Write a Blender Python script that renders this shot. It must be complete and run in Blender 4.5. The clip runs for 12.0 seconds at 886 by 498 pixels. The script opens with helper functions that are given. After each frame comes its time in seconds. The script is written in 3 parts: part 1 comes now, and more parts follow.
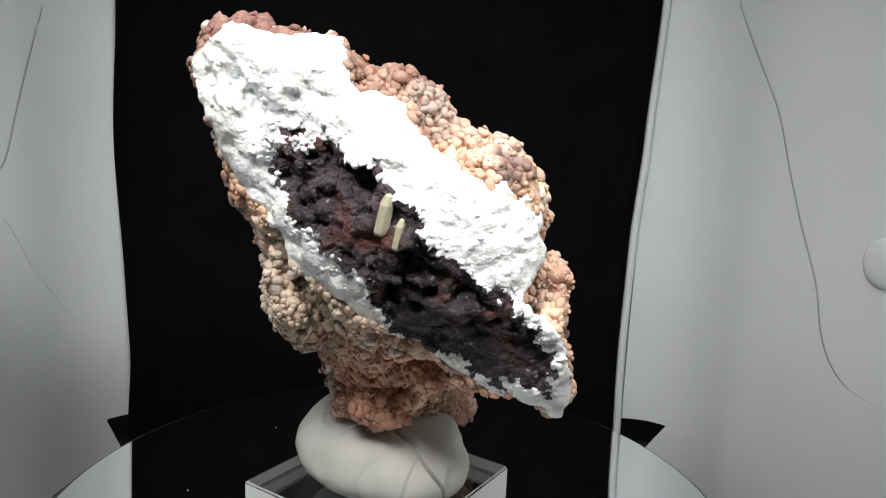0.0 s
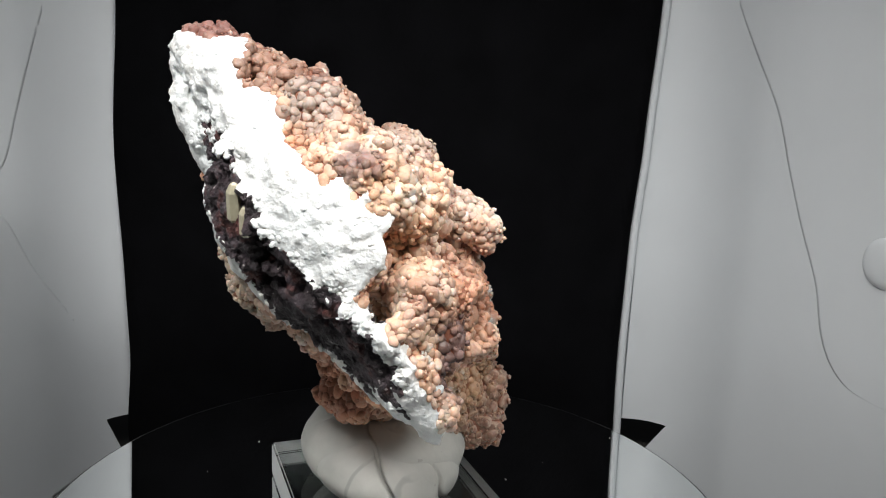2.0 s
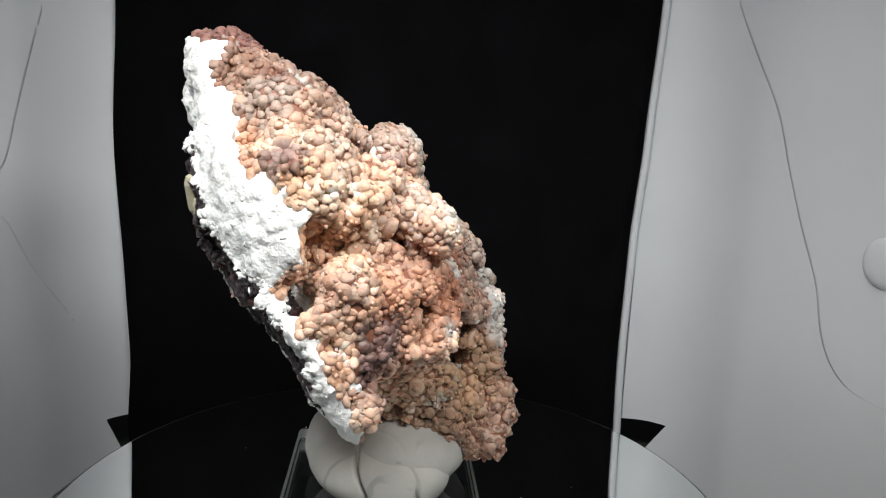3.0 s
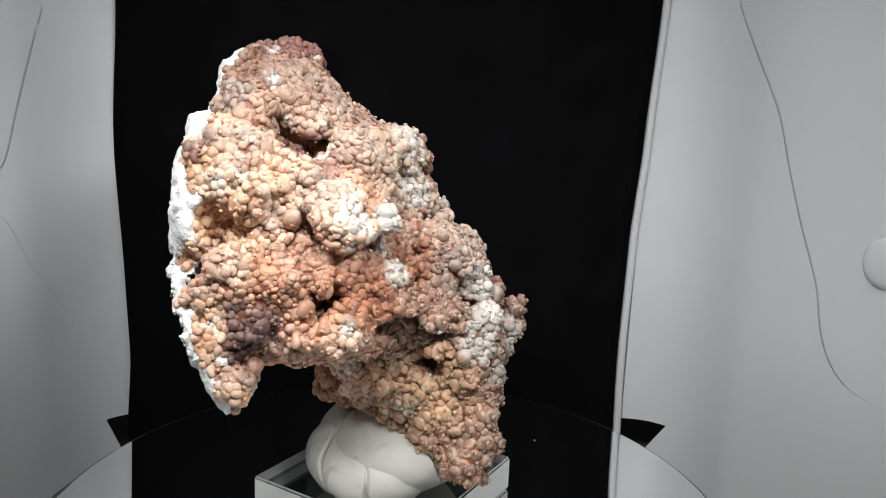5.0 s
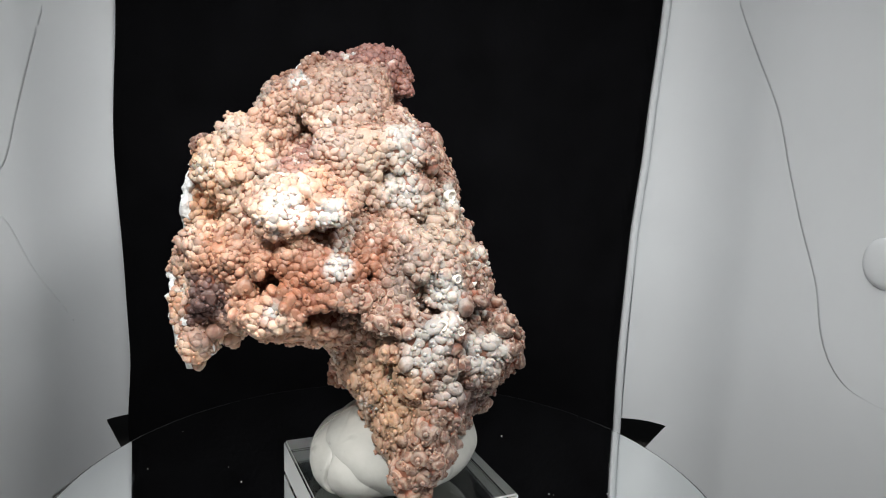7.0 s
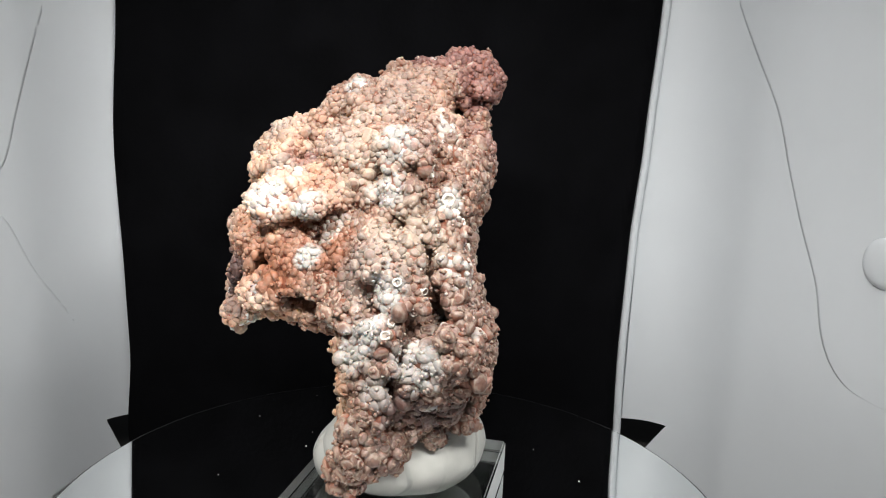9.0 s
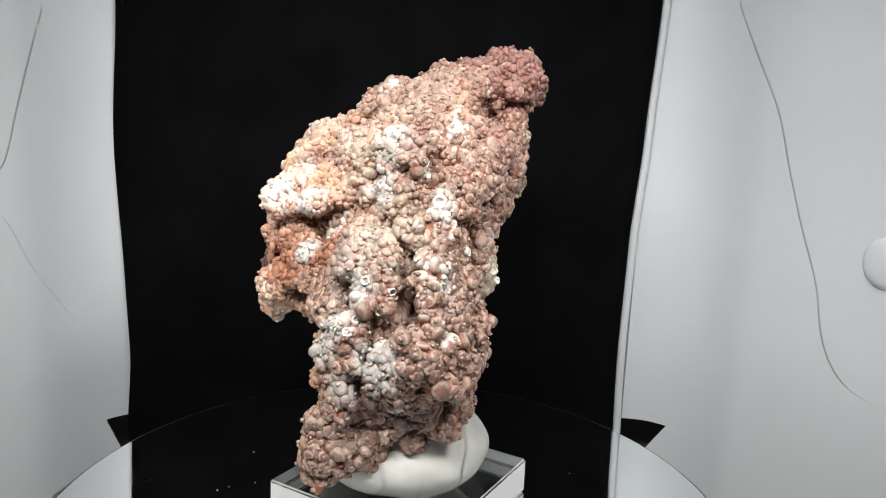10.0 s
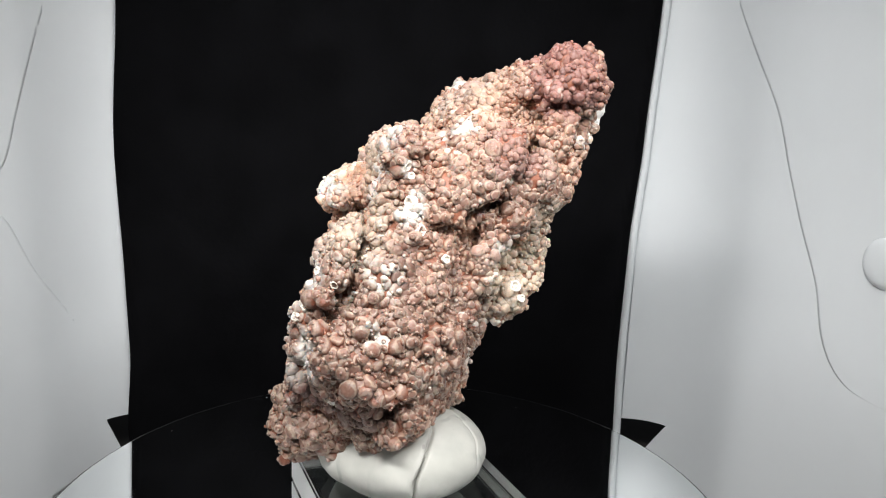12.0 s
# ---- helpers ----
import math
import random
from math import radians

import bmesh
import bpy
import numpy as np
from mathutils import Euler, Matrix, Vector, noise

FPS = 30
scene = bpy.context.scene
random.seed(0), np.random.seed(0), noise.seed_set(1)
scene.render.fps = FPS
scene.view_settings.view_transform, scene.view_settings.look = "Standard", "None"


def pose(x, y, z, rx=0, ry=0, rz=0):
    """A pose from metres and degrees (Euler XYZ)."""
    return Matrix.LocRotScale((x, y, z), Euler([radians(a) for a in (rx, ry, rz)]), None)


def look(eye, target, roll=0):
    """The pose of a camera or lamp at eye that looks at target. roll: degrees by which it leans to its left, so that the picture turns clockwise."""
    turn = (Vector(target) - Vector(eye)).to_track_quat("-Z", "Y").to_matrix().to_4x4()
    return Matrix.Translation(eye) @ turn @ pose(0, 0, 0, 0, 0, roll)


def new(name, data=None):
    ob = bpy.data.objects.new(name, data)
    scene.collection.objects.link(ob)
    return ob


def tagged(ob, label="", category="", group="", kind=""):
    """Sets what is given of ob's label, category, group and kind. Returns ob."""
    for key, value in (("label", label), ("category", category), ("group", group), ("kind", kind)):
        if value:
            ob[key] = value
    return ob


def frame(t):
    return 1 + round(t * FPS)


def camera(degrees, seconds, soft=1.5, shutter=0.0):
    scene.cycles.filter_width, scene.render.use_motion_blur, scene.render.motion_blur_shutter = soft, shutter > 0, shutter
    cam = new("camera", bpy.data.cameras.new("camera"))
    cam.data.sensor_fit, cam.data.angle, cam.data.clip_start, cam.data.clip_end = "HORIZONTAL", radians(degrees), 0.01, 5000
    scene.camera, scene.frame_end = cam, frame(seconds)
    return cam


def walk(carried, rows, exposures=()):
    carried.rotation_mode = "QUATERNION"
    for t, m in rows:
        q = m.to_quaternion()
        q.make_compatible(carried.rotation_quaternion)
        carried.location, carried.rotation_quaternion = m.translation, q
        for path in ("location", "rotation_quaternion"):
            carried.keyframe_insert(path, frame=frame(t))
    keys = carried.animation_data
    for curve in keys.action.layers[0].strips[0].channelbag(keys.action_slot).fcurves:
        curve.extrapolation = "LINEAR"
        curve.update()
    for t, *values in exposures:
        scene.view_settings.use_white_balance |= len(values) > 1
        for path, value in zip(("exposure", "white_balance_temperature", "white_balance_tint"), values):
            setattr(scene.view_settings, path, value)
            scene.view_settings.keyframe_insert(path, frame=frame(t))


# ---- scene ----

# camera: a webcam standing 24 cm before the turntable's axis
cam = camera(60.94, 12.0, soft=1.1)
EYE = Vector((0.0, -0.24, 0.1374))
AIM = EYE + Vector((0.0596, 0.9799, -0.1901))
walk(cam, [(0.0, look(EYE, AIM, 2.195)), (12.0, look(EYE, AIM, 2.195))],
     exposures=[(0.0, 0.10), (2.5, 0.06), (5.5, 0.20), (7.0, 0.32), (9.5, 0.57), (12.0, 0.78)])

# light: a soft LED strip in the roof of the light tent, in front of the stone
world = bpy.data.worlds.new("world")
scene.world = world
world.use_nodes = True
world.node_tree.nodes["Background"].inputs[0].default_value = (0.8, 0.85, 0.9, 1)
world.node_tree.nodes["Background"].inputs[1].default_value = 0.03


def strip_lamp(name, m, sx, sy, watts, colour):
    data = bpy.data.lights.new(name, "AREA")
    data.shape, data.size, data.size_y, data.energy, data.color = "RECTANGLE", sx, sy, watts, colour
    data.spread = radians(92)
    ob = new(name, data)
    ob.matrix_world = m
    return ob


BAR = look((-0.070, -0.19, 0.300), (0.010, -0.03, 0.10))
SIDE_BAR = look((0.130, -0.16, 0.270), (-0.01, 0.0, 0.09))
ROOF = look((0.0, 0.05, 0.368), (0.0, 0.05, 0.0))
strip_lamp("led_strip_light", BAR, 0.17, 0.04, 0.275, (1.0, 0.98, 0.96))
strip_lamp("led_strip_light", SIDE_BAR, 0.10, 0.04, 0.128, (1.0, 0.98, 0.96))
strip_lamp("led_strip_light", ROOF, 0.24, 0.04, 0.05, (0.95, 0.98, 1.0))


# ---- materials ----
class Nodes:
    """A short way to write a node material."""

    def __init__(self, name):
        self.mat = bpy.data.materials.new(name)
        self.mat.use_nodes = True
        self.tree = self.mat.node_tree
        self.bsdf = self.tree.nodes["Principled BSDF"]

    def add(self, kind, props=None, **inputs):
        n = self.tree.nodes.new(kind)
        for k, v in (props or {}).items():
            setattr(n, k, v)
        for k, v in inputs.items():
            self.put(n, k.replace("_", " "), v)
        return n

    def put(self, n, key, v):
        sock = n.inputs[int(key)] if key.isdigit() else n.inputs[key]
        if isinstance(v, bpy.types.NodeSocket):
            self.tree.links.new(v, sock)
        else:
            sock.default_value = v

    def noise(self, co, scale, detail=3.0, rough=0.55):
        return self.add("ShaderNodeTexNoise", Vector=co, Scale=scale, Detail=detail, Roughness=rough).outputs[0]

    def ramp(self, fac, *stops):
        n = self.add("ShaderNodeValToRGB", Fac=fac)
        e = n.color_ramp.elements
        while len(e) < len(stops):
            e.new(0.5)
        for el, (p, c) in zip(e, stops):
            el.position, el.color = p, (*c, 1) if len(c) == 3 else c
        return n.outputs[0]

    def gate(self, v, a, b):
        return self.add("ShaderNodeMapRange", {"interpolation_type": "SMOOTHSTEP"}, **{"0": v, "1": a, "2": b}).outputs[0]

    def math(self, op, a, b=0.0):
        return self.add("ShaderNodeMath", {"operation": op}, **{"0": a, "1": b}).outputs[0]

    def mix(self, fac, a, b):
        n = self.add("ShaderNodeMix", {"data_type": "RGBA"})
        self.put(n, "0", fac)
        for i, v in (("6", a), ("7", b)):
            self.put(n, i, (*v, 1) if isinstance(v, tuple) and len(v) == 3 else v)
        return n.outputs[2]

    def bump(self, height, strength, distance):
        n = self.add("ShaderNodeBump", Height=height, Strength=strength, Distance=distance)
        self.put(self.bsdf, "Normal", n.outputs[0])

    def set(self, **inputs):
        for k, v in inputs.items():
            self.put(self.bsdf, k.replace("_", " "), v)
        return self.mat


def object_co(n, ob=None):
    t = n.add("ShaderNodeTexCoord")
    if ob:
        t.object = ob
    return t.outputs["Object"]


# the things on the turntable turn about its axis, so each has its origin there
def root(name, label, category):
    return tagged(new(name), label, category)


specimen = root("mineral_specimen", "orange knobbly mineral with white matrix and dark core, on putty", "mineral")
putty = root("mounting_putty", "cracked pale grey putty lump on a clear acrylic block", "putty")
stand = root("display_block", "square clear acrylic display block standing on the mirror turntable", "display stand")
turntable = root("turntable", "round mirror turntable with a thin dark rim", "turntable")


def crust_colour(n, co):
    """Peach crust, rusty in patches and to the top and back, mauve on the lumps, with chalky spots."""
    sep = n.add("ShaderNodeSeparateXYZ", Vector=co)
    x, y, z = sep.outputs
    big = n.noise(co, 28.0, 2.0)
    mid = n.noise(co, 75.0, 3.0)
    fine = n.noise(co, 420.0, 4.0, 0.65)
    isl = n.add("ShaderNodeNewGeometry").outputs["Random Per Island"]
    rnd = n.math("ADD", isl, n.add("ShaderNodeObjectInfo").outputs["Random"])
    rnd = n.math("FRACT", rnd)
    peach = n.ramp(mid, (0.28, (0.64, 0.30, 0.165)), (0.45, (0.80, 0.49, 0.335)), (0.60, (0.84, 0.60, 0.46)), (0.75, (0.84, 0.70, 0.58)))
    back = n.gate(n.math("ADD", n.math("MULTIPLY", y, 9.0), n.math("SUBTRACT", big, n.math("MULTIPLY", x, 4.0))), 0.15, 0.75)
    rust = n.ramp(mid, (0.28, (0.14, 0.058, 0.044)), (0.48, (0.25, 0.13, 0.10)), (0.62, (0.32, 0.20, 0.155)), (0.78, (0.42, 0.31, 0.25)))
    top = n.gate(n.math("ADD", z, n.math("MULTIPLY", big, 0.05)), 0.144, 0.172)
    fac = n.math("MAXIMUM", n.math("MULTIPLY", back, 0.85), n.math("MULTIPLY", top, 0.65))
    col = n.mix(fac, peach, rust)
    # each nodule: a brownish cap, a paler frosted collar, darker red-brown towards its foot
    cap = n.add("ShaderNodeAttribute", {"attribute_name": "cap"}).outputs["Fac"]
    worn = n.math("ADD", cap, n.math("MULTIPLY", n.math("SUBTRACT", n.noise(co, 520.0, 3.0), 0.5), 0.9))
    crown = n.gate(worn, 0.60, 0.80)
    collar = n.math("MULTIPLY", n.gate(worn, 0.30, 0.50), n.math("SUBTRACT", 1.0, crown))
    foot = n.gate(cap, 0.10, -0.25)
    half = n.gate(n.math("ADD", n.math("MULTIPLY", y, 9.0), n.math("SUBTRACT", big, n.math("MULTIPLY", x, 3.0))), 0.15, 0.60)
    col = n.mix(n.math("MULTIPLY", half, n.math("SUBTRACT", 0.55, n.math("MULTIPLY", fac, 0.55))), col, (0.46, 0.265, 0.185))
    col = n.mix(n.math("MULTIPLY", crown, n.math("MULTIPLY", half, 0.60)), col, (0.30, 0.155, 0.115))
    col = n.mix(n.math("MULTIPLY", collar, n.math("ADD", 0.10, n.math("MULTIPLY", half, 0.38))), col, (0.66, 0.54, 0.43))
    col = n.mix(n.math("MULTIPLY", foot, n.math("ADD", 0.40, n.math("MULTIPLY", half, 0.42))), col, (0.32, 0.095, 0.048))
    mauve = n.gate(n.math("ADD", n.noise(co, 46.0, 3.0), n.math("MULTIPLY", rnd, 0.16)), 0.64, 0.78)
    col = n.mix(n.math("MULTIPLY", mauve, 0.5), col, (0.43, 0.30, 0.26))
    wob = n.math("ADD", n.math("MULTIPLY", n.noise(co, 110.0, 4.0, 0.65), 0.9), n.math("MULTIPLY", rnd, 0.35))
    rusty, cream, grey, white, plum, brick, ochre = (0.42, 0.165, 0.085), (0.66, 0.55, 0.43), (0.46, 0.38, 0.33), (0.80, 0.77, 0.72), (0.13, 0.070, 0.072), (0.34, 0.155, 0.130), (0.70, 0.44, 0.25)
    for centre, radius, tint, amount in (
            ((4.3, -2.8, 8.6), 2.0, rusty, 0.5), ((2.2, 0.3, 9.2), 1.0, rusty, 0.8), ((3.4, -1.0, 8.6), 1.2, rusty, 0.7), ((3.5, -0.9, 8.0), 1.0, rusty, 0.5),
            ((-0.6, -2.7, 4.7), 2.0, rusty, 0.7), ((-3.5, -4.2, 15.6), 1.6, brick, 0.85), ((-4.3, -3.0, 14.6), 1.5, brick, 0.9),
            ((0.6, -3.0, 12.0), 1.0, brick, 0.85), ((2.4, -2.3, 12.0), 0.8, brick, 0.7), ((-3.4, -1.1, 12.3), 1.1, brick, 0.55), ((1.0, 3.2, 4.8), 0.9, plum, 0.6), ((-0.3, 3.3, 4.5), 0.9, plum, 0.5),
            ((1.9, 0.4, 4.6), 1.9, ochre, 0.4), ((2.9, 1.4, 5.4), 1.5, ochre, 0.45), ((3.6, -5.1, 11.2), 1.7, ochre, 0.4), ((3.3, -4.6, 7.6), 1.5, ochre, 0.4),
            ((-2.9, -4.4, 8.5), 2.1, cream, 0.8), ((-3.4, -1.8, 8.2), 1.5, cream, 0.8), ((-4.0, -2.3, 10.3), 0.9, cream, 0.6), ((0.2, 1.7, 9.9), 1.5, cream, 0.5),
            ((0.9, -0.3, 11.9), 1.4, cream, 0.45), ((1.5, 1.9, 8.8), 1.3, grey, 0.42), ((1.6, -1.6, 12.6), 1.2, grey, 0.42), ((3.6, -2.0, 11.0), 1.1, grey, 0.35), ((-0.4, -2.5, 13.7), 1.2, grey, 0.35),
            ((0.82, -5.1, 13.7), 0.9, grey, 0.7), ((3.2, -4.6, 12.4), 0.8, grey, 0.3),
            ((0.1, 0.1, 12.45), 0.75, white, 0.7), ((0.6, 0.5, 11.1), 0.75, white, 0.7), ((2.83, -0.55, 10.36), 0.6, white, 0.95),
            ((3.85, -1.43, 10.55), 0.75, white, 0.8), ((0.12, -3.95, 14.05), 0.5, white, 0.98), ((2.4, 2.5, 6.75), 0.8, white, 0.75),
            ((0.7, 3.6, 6.35), 0.85, white, 0.75), ((-1.2, 1.3, 10.6), 0.6, white, 0.75), ((4.05, -1.65, 7.5), 0.5, white, 0.9), ((3.32, -0.64, 7.33), 0.3, white, 0.8),
            ((1.3, 2.45, 8.4), 0.7, white, 0.7), ((2.83, -0.25, 8.9), 0.5, white, 0.85), ((-0.95, 0.78, 11.75), 0.35, white, 0.9), ((1.77, 2.8, 7.35), 0.6, white, 0.8), ((2.67, 0.5, 6.88), 0.3, white, 0.8),
            ((1.7, 3.0, 5.6), 0.6, white, 0.5), ((1.7, -3.6, 12.72), 0.35, white, 0.8), ((-3.07, -4.3, 15.35), 0.35, white, 0.9),
            ((4.75, -4.0, 7.7), 1.0, plum, 0.85), ((4.6, -3.9, 6.8), 0.8, plum, 0.6), ((2.84, -5.7, 12.44), 0.7, plum, 0.75), ((0.4, -4.6, 14.0), 0.5, plum, 0.4)):
        far = n.add("ShaderNodeVectorMath", {"operation": "DISTANCE"}, **{"0": co, "1": tuple(0.01 * c for c in centre)}).outputs["Value"]
        near = n.gate(n.math("ADD", n.math("DIVIDE", far, 0.01 * radius), wob), 1.75, 1.25)
        col = n.mix(n.math("MULTIPLY", near, amount), col, tint)
    chalk = n.gate(n.math("ADD", n.noise(co, 58.0, 4.0, 0.6), n.math("MULTIPLY", rnd, 0.14)), 0.68, 0.75)
    col = n.mix(n.math("MULTIPLY", chalk, 0.65), col, (0.82, 0.78, 0.71))
    dark = n.gate(n.noise(co, 42.0, 3.0), 0.33, 0.26)
    col = n.mix(n.math("MULTIPLY", dark, 0.6), col, (0.22, 0.085, 0.065))
    frost = n.gate(n.noise(co, 270.0, 5.0, 0.7), 0.57, 0.66)
    col = n.mix(n.math("MULTIPLY", frost, 0.22), col, (0.72, 0.65, 0.58))
    val = n.add("ShaderNodeHueSaturation", Color=col, Saturation=0.98, Value=n.math("MULTIPLY", n.add("ShaderNodeMapRange", **{"0": rnd, "3": 0.66, "4": 1.02}).outputs[0], n.math("SUBTRACT", 1.0, n.math("MULTIPLY", fac, 0.34))))
    return val.outputs[0], fine, chalk


def crust_material(name="botryoidal_crust", deepen=0.0):
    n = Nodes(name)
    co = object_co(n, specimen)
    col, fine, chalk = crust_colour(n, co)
    # the ground beneath the nodules is mixed towards dark red-brown
    if deepen:
        col = n.mix(deepen, col, (0.235, 0.085, 0.048))
    n.bump(n.math("ADD", fine, n.math("MULTIPLY", n.noise(co, 1300.0, 2.0), 0.4)), 0.5, 0.0010)
    return n.set(Base_Color=col, Roughness=n.add("ShaderNodeMapRange", **{"0": fine, "3": 0.30, "4": 0.66}).outputs[0],
                 Specular_IOR_Level=0.45, Subsurface_Weight=0.22, Subsurface_Radius=(1.0, 0.45, 0.25), Subsurface_Scale=0.0014)


def matrix_material():
    n = Nodes("white_matrix")
    co = object_co(n, specimen)
    a, b = n.noise(co, 55.0, 4.0), n.noise(co, 330.0, 5.0, 0.7)
    col = n.ramp(a, (0.25, (0.72, 0.76, 0.76)), (0.5, (0.84, 0.86, 0.85)), (0.75, (0.88, 0.87, 0.83)))
    spots = n.gate(n.noise(co, 140.0, 4.0), 0.70, 0.76)
    col = n.mix(n.math("MULTIPLY", spots, 0.6), col, (0.42, 0.41, 0.42))
    n.bump(n.math("ADD", n.math("MULTIPLY", b, 0.5), n.math("MULTIPLY", n.noise(co, 90.0, 4.0, 0.55), 3.0)), 0.8, 0.0018)
    return n.set(Base_Color=col, Roughness=0.55, Specular_IOR_Level=0.45, Subsurface_Weight=0.10, Subsurface_Radius=(1.0, 0.9, 0.8), Subsurface_Scale=0.0012)


def core_material():
    n = Nodes("dark_core")
    co = object_co(n, specimen)
    a, b = n.noise(co, 90.0, 4.0, 0.6), n.noise(co, 520.0, 5.0, 0.7)
    col = n.ramp(a, (0.3, (0.010, 0.008, 0.010)), (0.45, (0.030, 0.020, 0.024)), (0.56, (0.060, 0.046, 0.054)), (0.64, (0.10, 0.034, 0.030)), (0.78, (0.17, 0.07, 0.06)))
    # sparkle of the core painted as pale flecks in the base colour
    glint = n.gate(n.noise(co, 380.0, 3.0), 0.66, 0.71)
    col = n.mix(n.math("MULTIPLY", glint, 0.55), col, (0.55, 0.50, 0.50))
    n.bump(n.math("ADD", b, n.math("MULTIPLY", n.noise(co, 180.0, 4.0), 2.0)), 1.0, 0.0016)
    return n.set(Base_Color=col, Roughness=n.add("ShaderNodeMapRange", **{"0": b, "3": 0.25, "4": 0.65}).outputs[0])


def plain_material(name, colour, rough, vary=0.06, scale=60.0, bump=0.2, dist=0.0004, metal=0.0, spec=0.5):
    n = Nodes(name)
    co = object_co(n)
    a, b = n.noise(co, scale, 4.0), n.noise(co, scale * 9, 3.0)
    dim = tuple(c * (1 - vary) for c in colour)
    lit = tuple(min(1.0, c * (1 + vary)) for c in colour)
    n.bump(n.math("ADD", a, b), bump, dist)
    return n.set(Base_Color=n.ramp(a, (0.3, dim), (0.7, lit)), Roughness=rough, Metallic=metal, Specular_IOR_Level=spec)


def putty_material():
    n = Nodes("putty")
    co = object_co(n)
    a, b = n.noise(co, 45.0, 4.0), n.noise(co, 260.0, 4.0)
    wave = n.add("ShaderNodeTexWave", Vector=co, Scale=22.0, Distortion=9.0, Detail=3.0)
    streak = n.gate(wave.outputs[1], 0.93, 1.0)
    col = n.ramp(a, (0.3, (0.35, 0.355, 0.33)), (0.7, (0.50, 0.50, 0.465)))
    col = n.mix(n.math("MULTIPLY", streak, n.math("MULTIPLY", n.gate(a, 0.46, 0.58), 0.55)), col, (0.25, 0.255, 0.24))
    specks = n.gate(n.noise(co, 210.0, 2.0), 0.74, 0.77)
    col = n.mix(n.math("MULTIPLY", specks, 0.5), col, (0.24, 0.23, 0.22))
    n.bump(n.math("ADD", a, n.math("MULTIPLY", b, 0.3)), 0.35, 0.0012)
    return n.set(Base_Color=col, Roughness=0.55, Specular_IOR_Level=0.4)


def acrylic_material():
    n = Nodes("clear_acrylic")
    co = object_co(n)
    up = n.add("ShaderNodeSeparateXYZ", Vector=n.add("ShaderNodeTexCoord").outputs["Normal"]).outputs[2]
    sawn = n.gate(n.math("ABSOLUTE", up), 0.6, 0.4)
    grain = n.noise(co, 300.0, 3.0)
    r = n.math("ADD", n.math("MULTIPLY", grain, 0.06), n.math("MULTIPLY", sawn, 0.38))
    return n.set(Base_Color=(0.95, 0.965, 0.96, 1), Roughness=r, IOR=1.49, Transmission_Weight=n.math("SUBTRACT", 1.0, n.math("MULTIPLY", sawn, 0.5)))


def mirror_material():
    n = Nodes("mirror_glass")
    co = object_co(n)
    smear = n.gate(n.noise(co, 30.0, 4.0), 0.45, 0.8)
    return n.set(Base_Color=(0.80, 0.82, 0.82, 1), Metallic=1.0,
                 Roughness=n.add("ShaderNodeMapRange", **{"0": smear, "3": 0.015, "4": 0.06}).outputs[0])


DEEP_CRUST = crust_material("red_brown_ground", 0.85)
CRUST, MATRIX, CORE = crust_material(), matrix_material(), core_material()
PUTTY, ACRYLIC, MIRROR = putty_material(), acrylic_material(), mirror_material()
CRYSTAL = plain_material("calcite_crystal", (0.46, 0.43, 0.31), 0.25, 0.12, 300.0)
VELVET = plain_material("black_cloth", (0.003, 0.003, 0.0036), 0.95, 0.3, 40.0, 0.3, 0.0005, 0.0, 0.05)
TENT = plain_material("white_tent_sheet", (0.65, 0.68, 0.70), 0.55, 0.03, 14.0, 0.12, 0.0006)
ROOM = plain_material("grey_curtain", (0.22, 0.22, 0.23), 0.8, 0.1, 20.0)
FLOOR = plain_material("dark_floor", (0.045, 0.042, 0.040), 0.7, 0.2, 50.0)
EDGE = plain_material("disc_edge", (0.03, 0.033, 0.033), 0.3, 0.1, 80.0)
CHALK = plain_material("chalky_rim", (0.80, 0.75, 0.67), 0.5, 0.12, 260.0, 0.6, 0.0006)
DUST = plain_material("pale_dust", (0.7, 0.68, 0.64), 0.8, 0.1, 80.0)
HOUSING = plain_material("black_plastic", (0.02, 0.02, 0.022), 0.45, 0.1, 80.0)
LED = Nodes("led_diffuser")
LED = LED.set(Base_Color=(0.9, 0.9, 0.9, 1), Emission_Color=(1, 0.98, 0.95, 1), Emission_Strength=2.5)


# ---- helpers for meshes ----
def mesh_of(name, verts, faces, material, smooth=True):
    me = bpy.data.meshes.new(name)
    me.from_pydata([tuple(v) for v in verts], [], faces) if not isinstance(faces, np.ndarray) else fill(me, verts, faces)
    me.polygons.foreach_set("use_smooth", [smooth] * len(me.polygons))
    me.materials.append(material)
    me.update()
    return me


def fill(me, verts, faces):
    """Fast fill of a mesh with faces of one corner count."""
    n, k = faces.shape
    me.vertices.add(len(verts))
    me.vertices.foreach_set("co", np.ascontiguousarray(verts, dtype=np.float32).ravel())
    me.loops.add(n * k)
    me.loops.foreach_set("vertex_index", np.ascontiguousarray(faces, dtype=np.int32).ravel())
    me.polygons.add(n)
    me.polygons.foreach_set("loop_start", np.arange(0, n * k, k, dtype=np.int32))
    me.update(calc_edges=True)


def child(name, me, parent, label="", kind=""):
    ob = new(name, me)
    ob.parent = parent
    return tagged(ob, label, kind=kind)


def part(name, bm, material, parent, label="", smooth=False):
    me = bpy.data.meshes.new(name)
    bm.to_mesh(me)
    bm.free()
    me.polygons.foreach_set("use_smooth", [smooth] * len(me.polygons))
    me.materials.append(material)
    return child(name, me, parent, label)


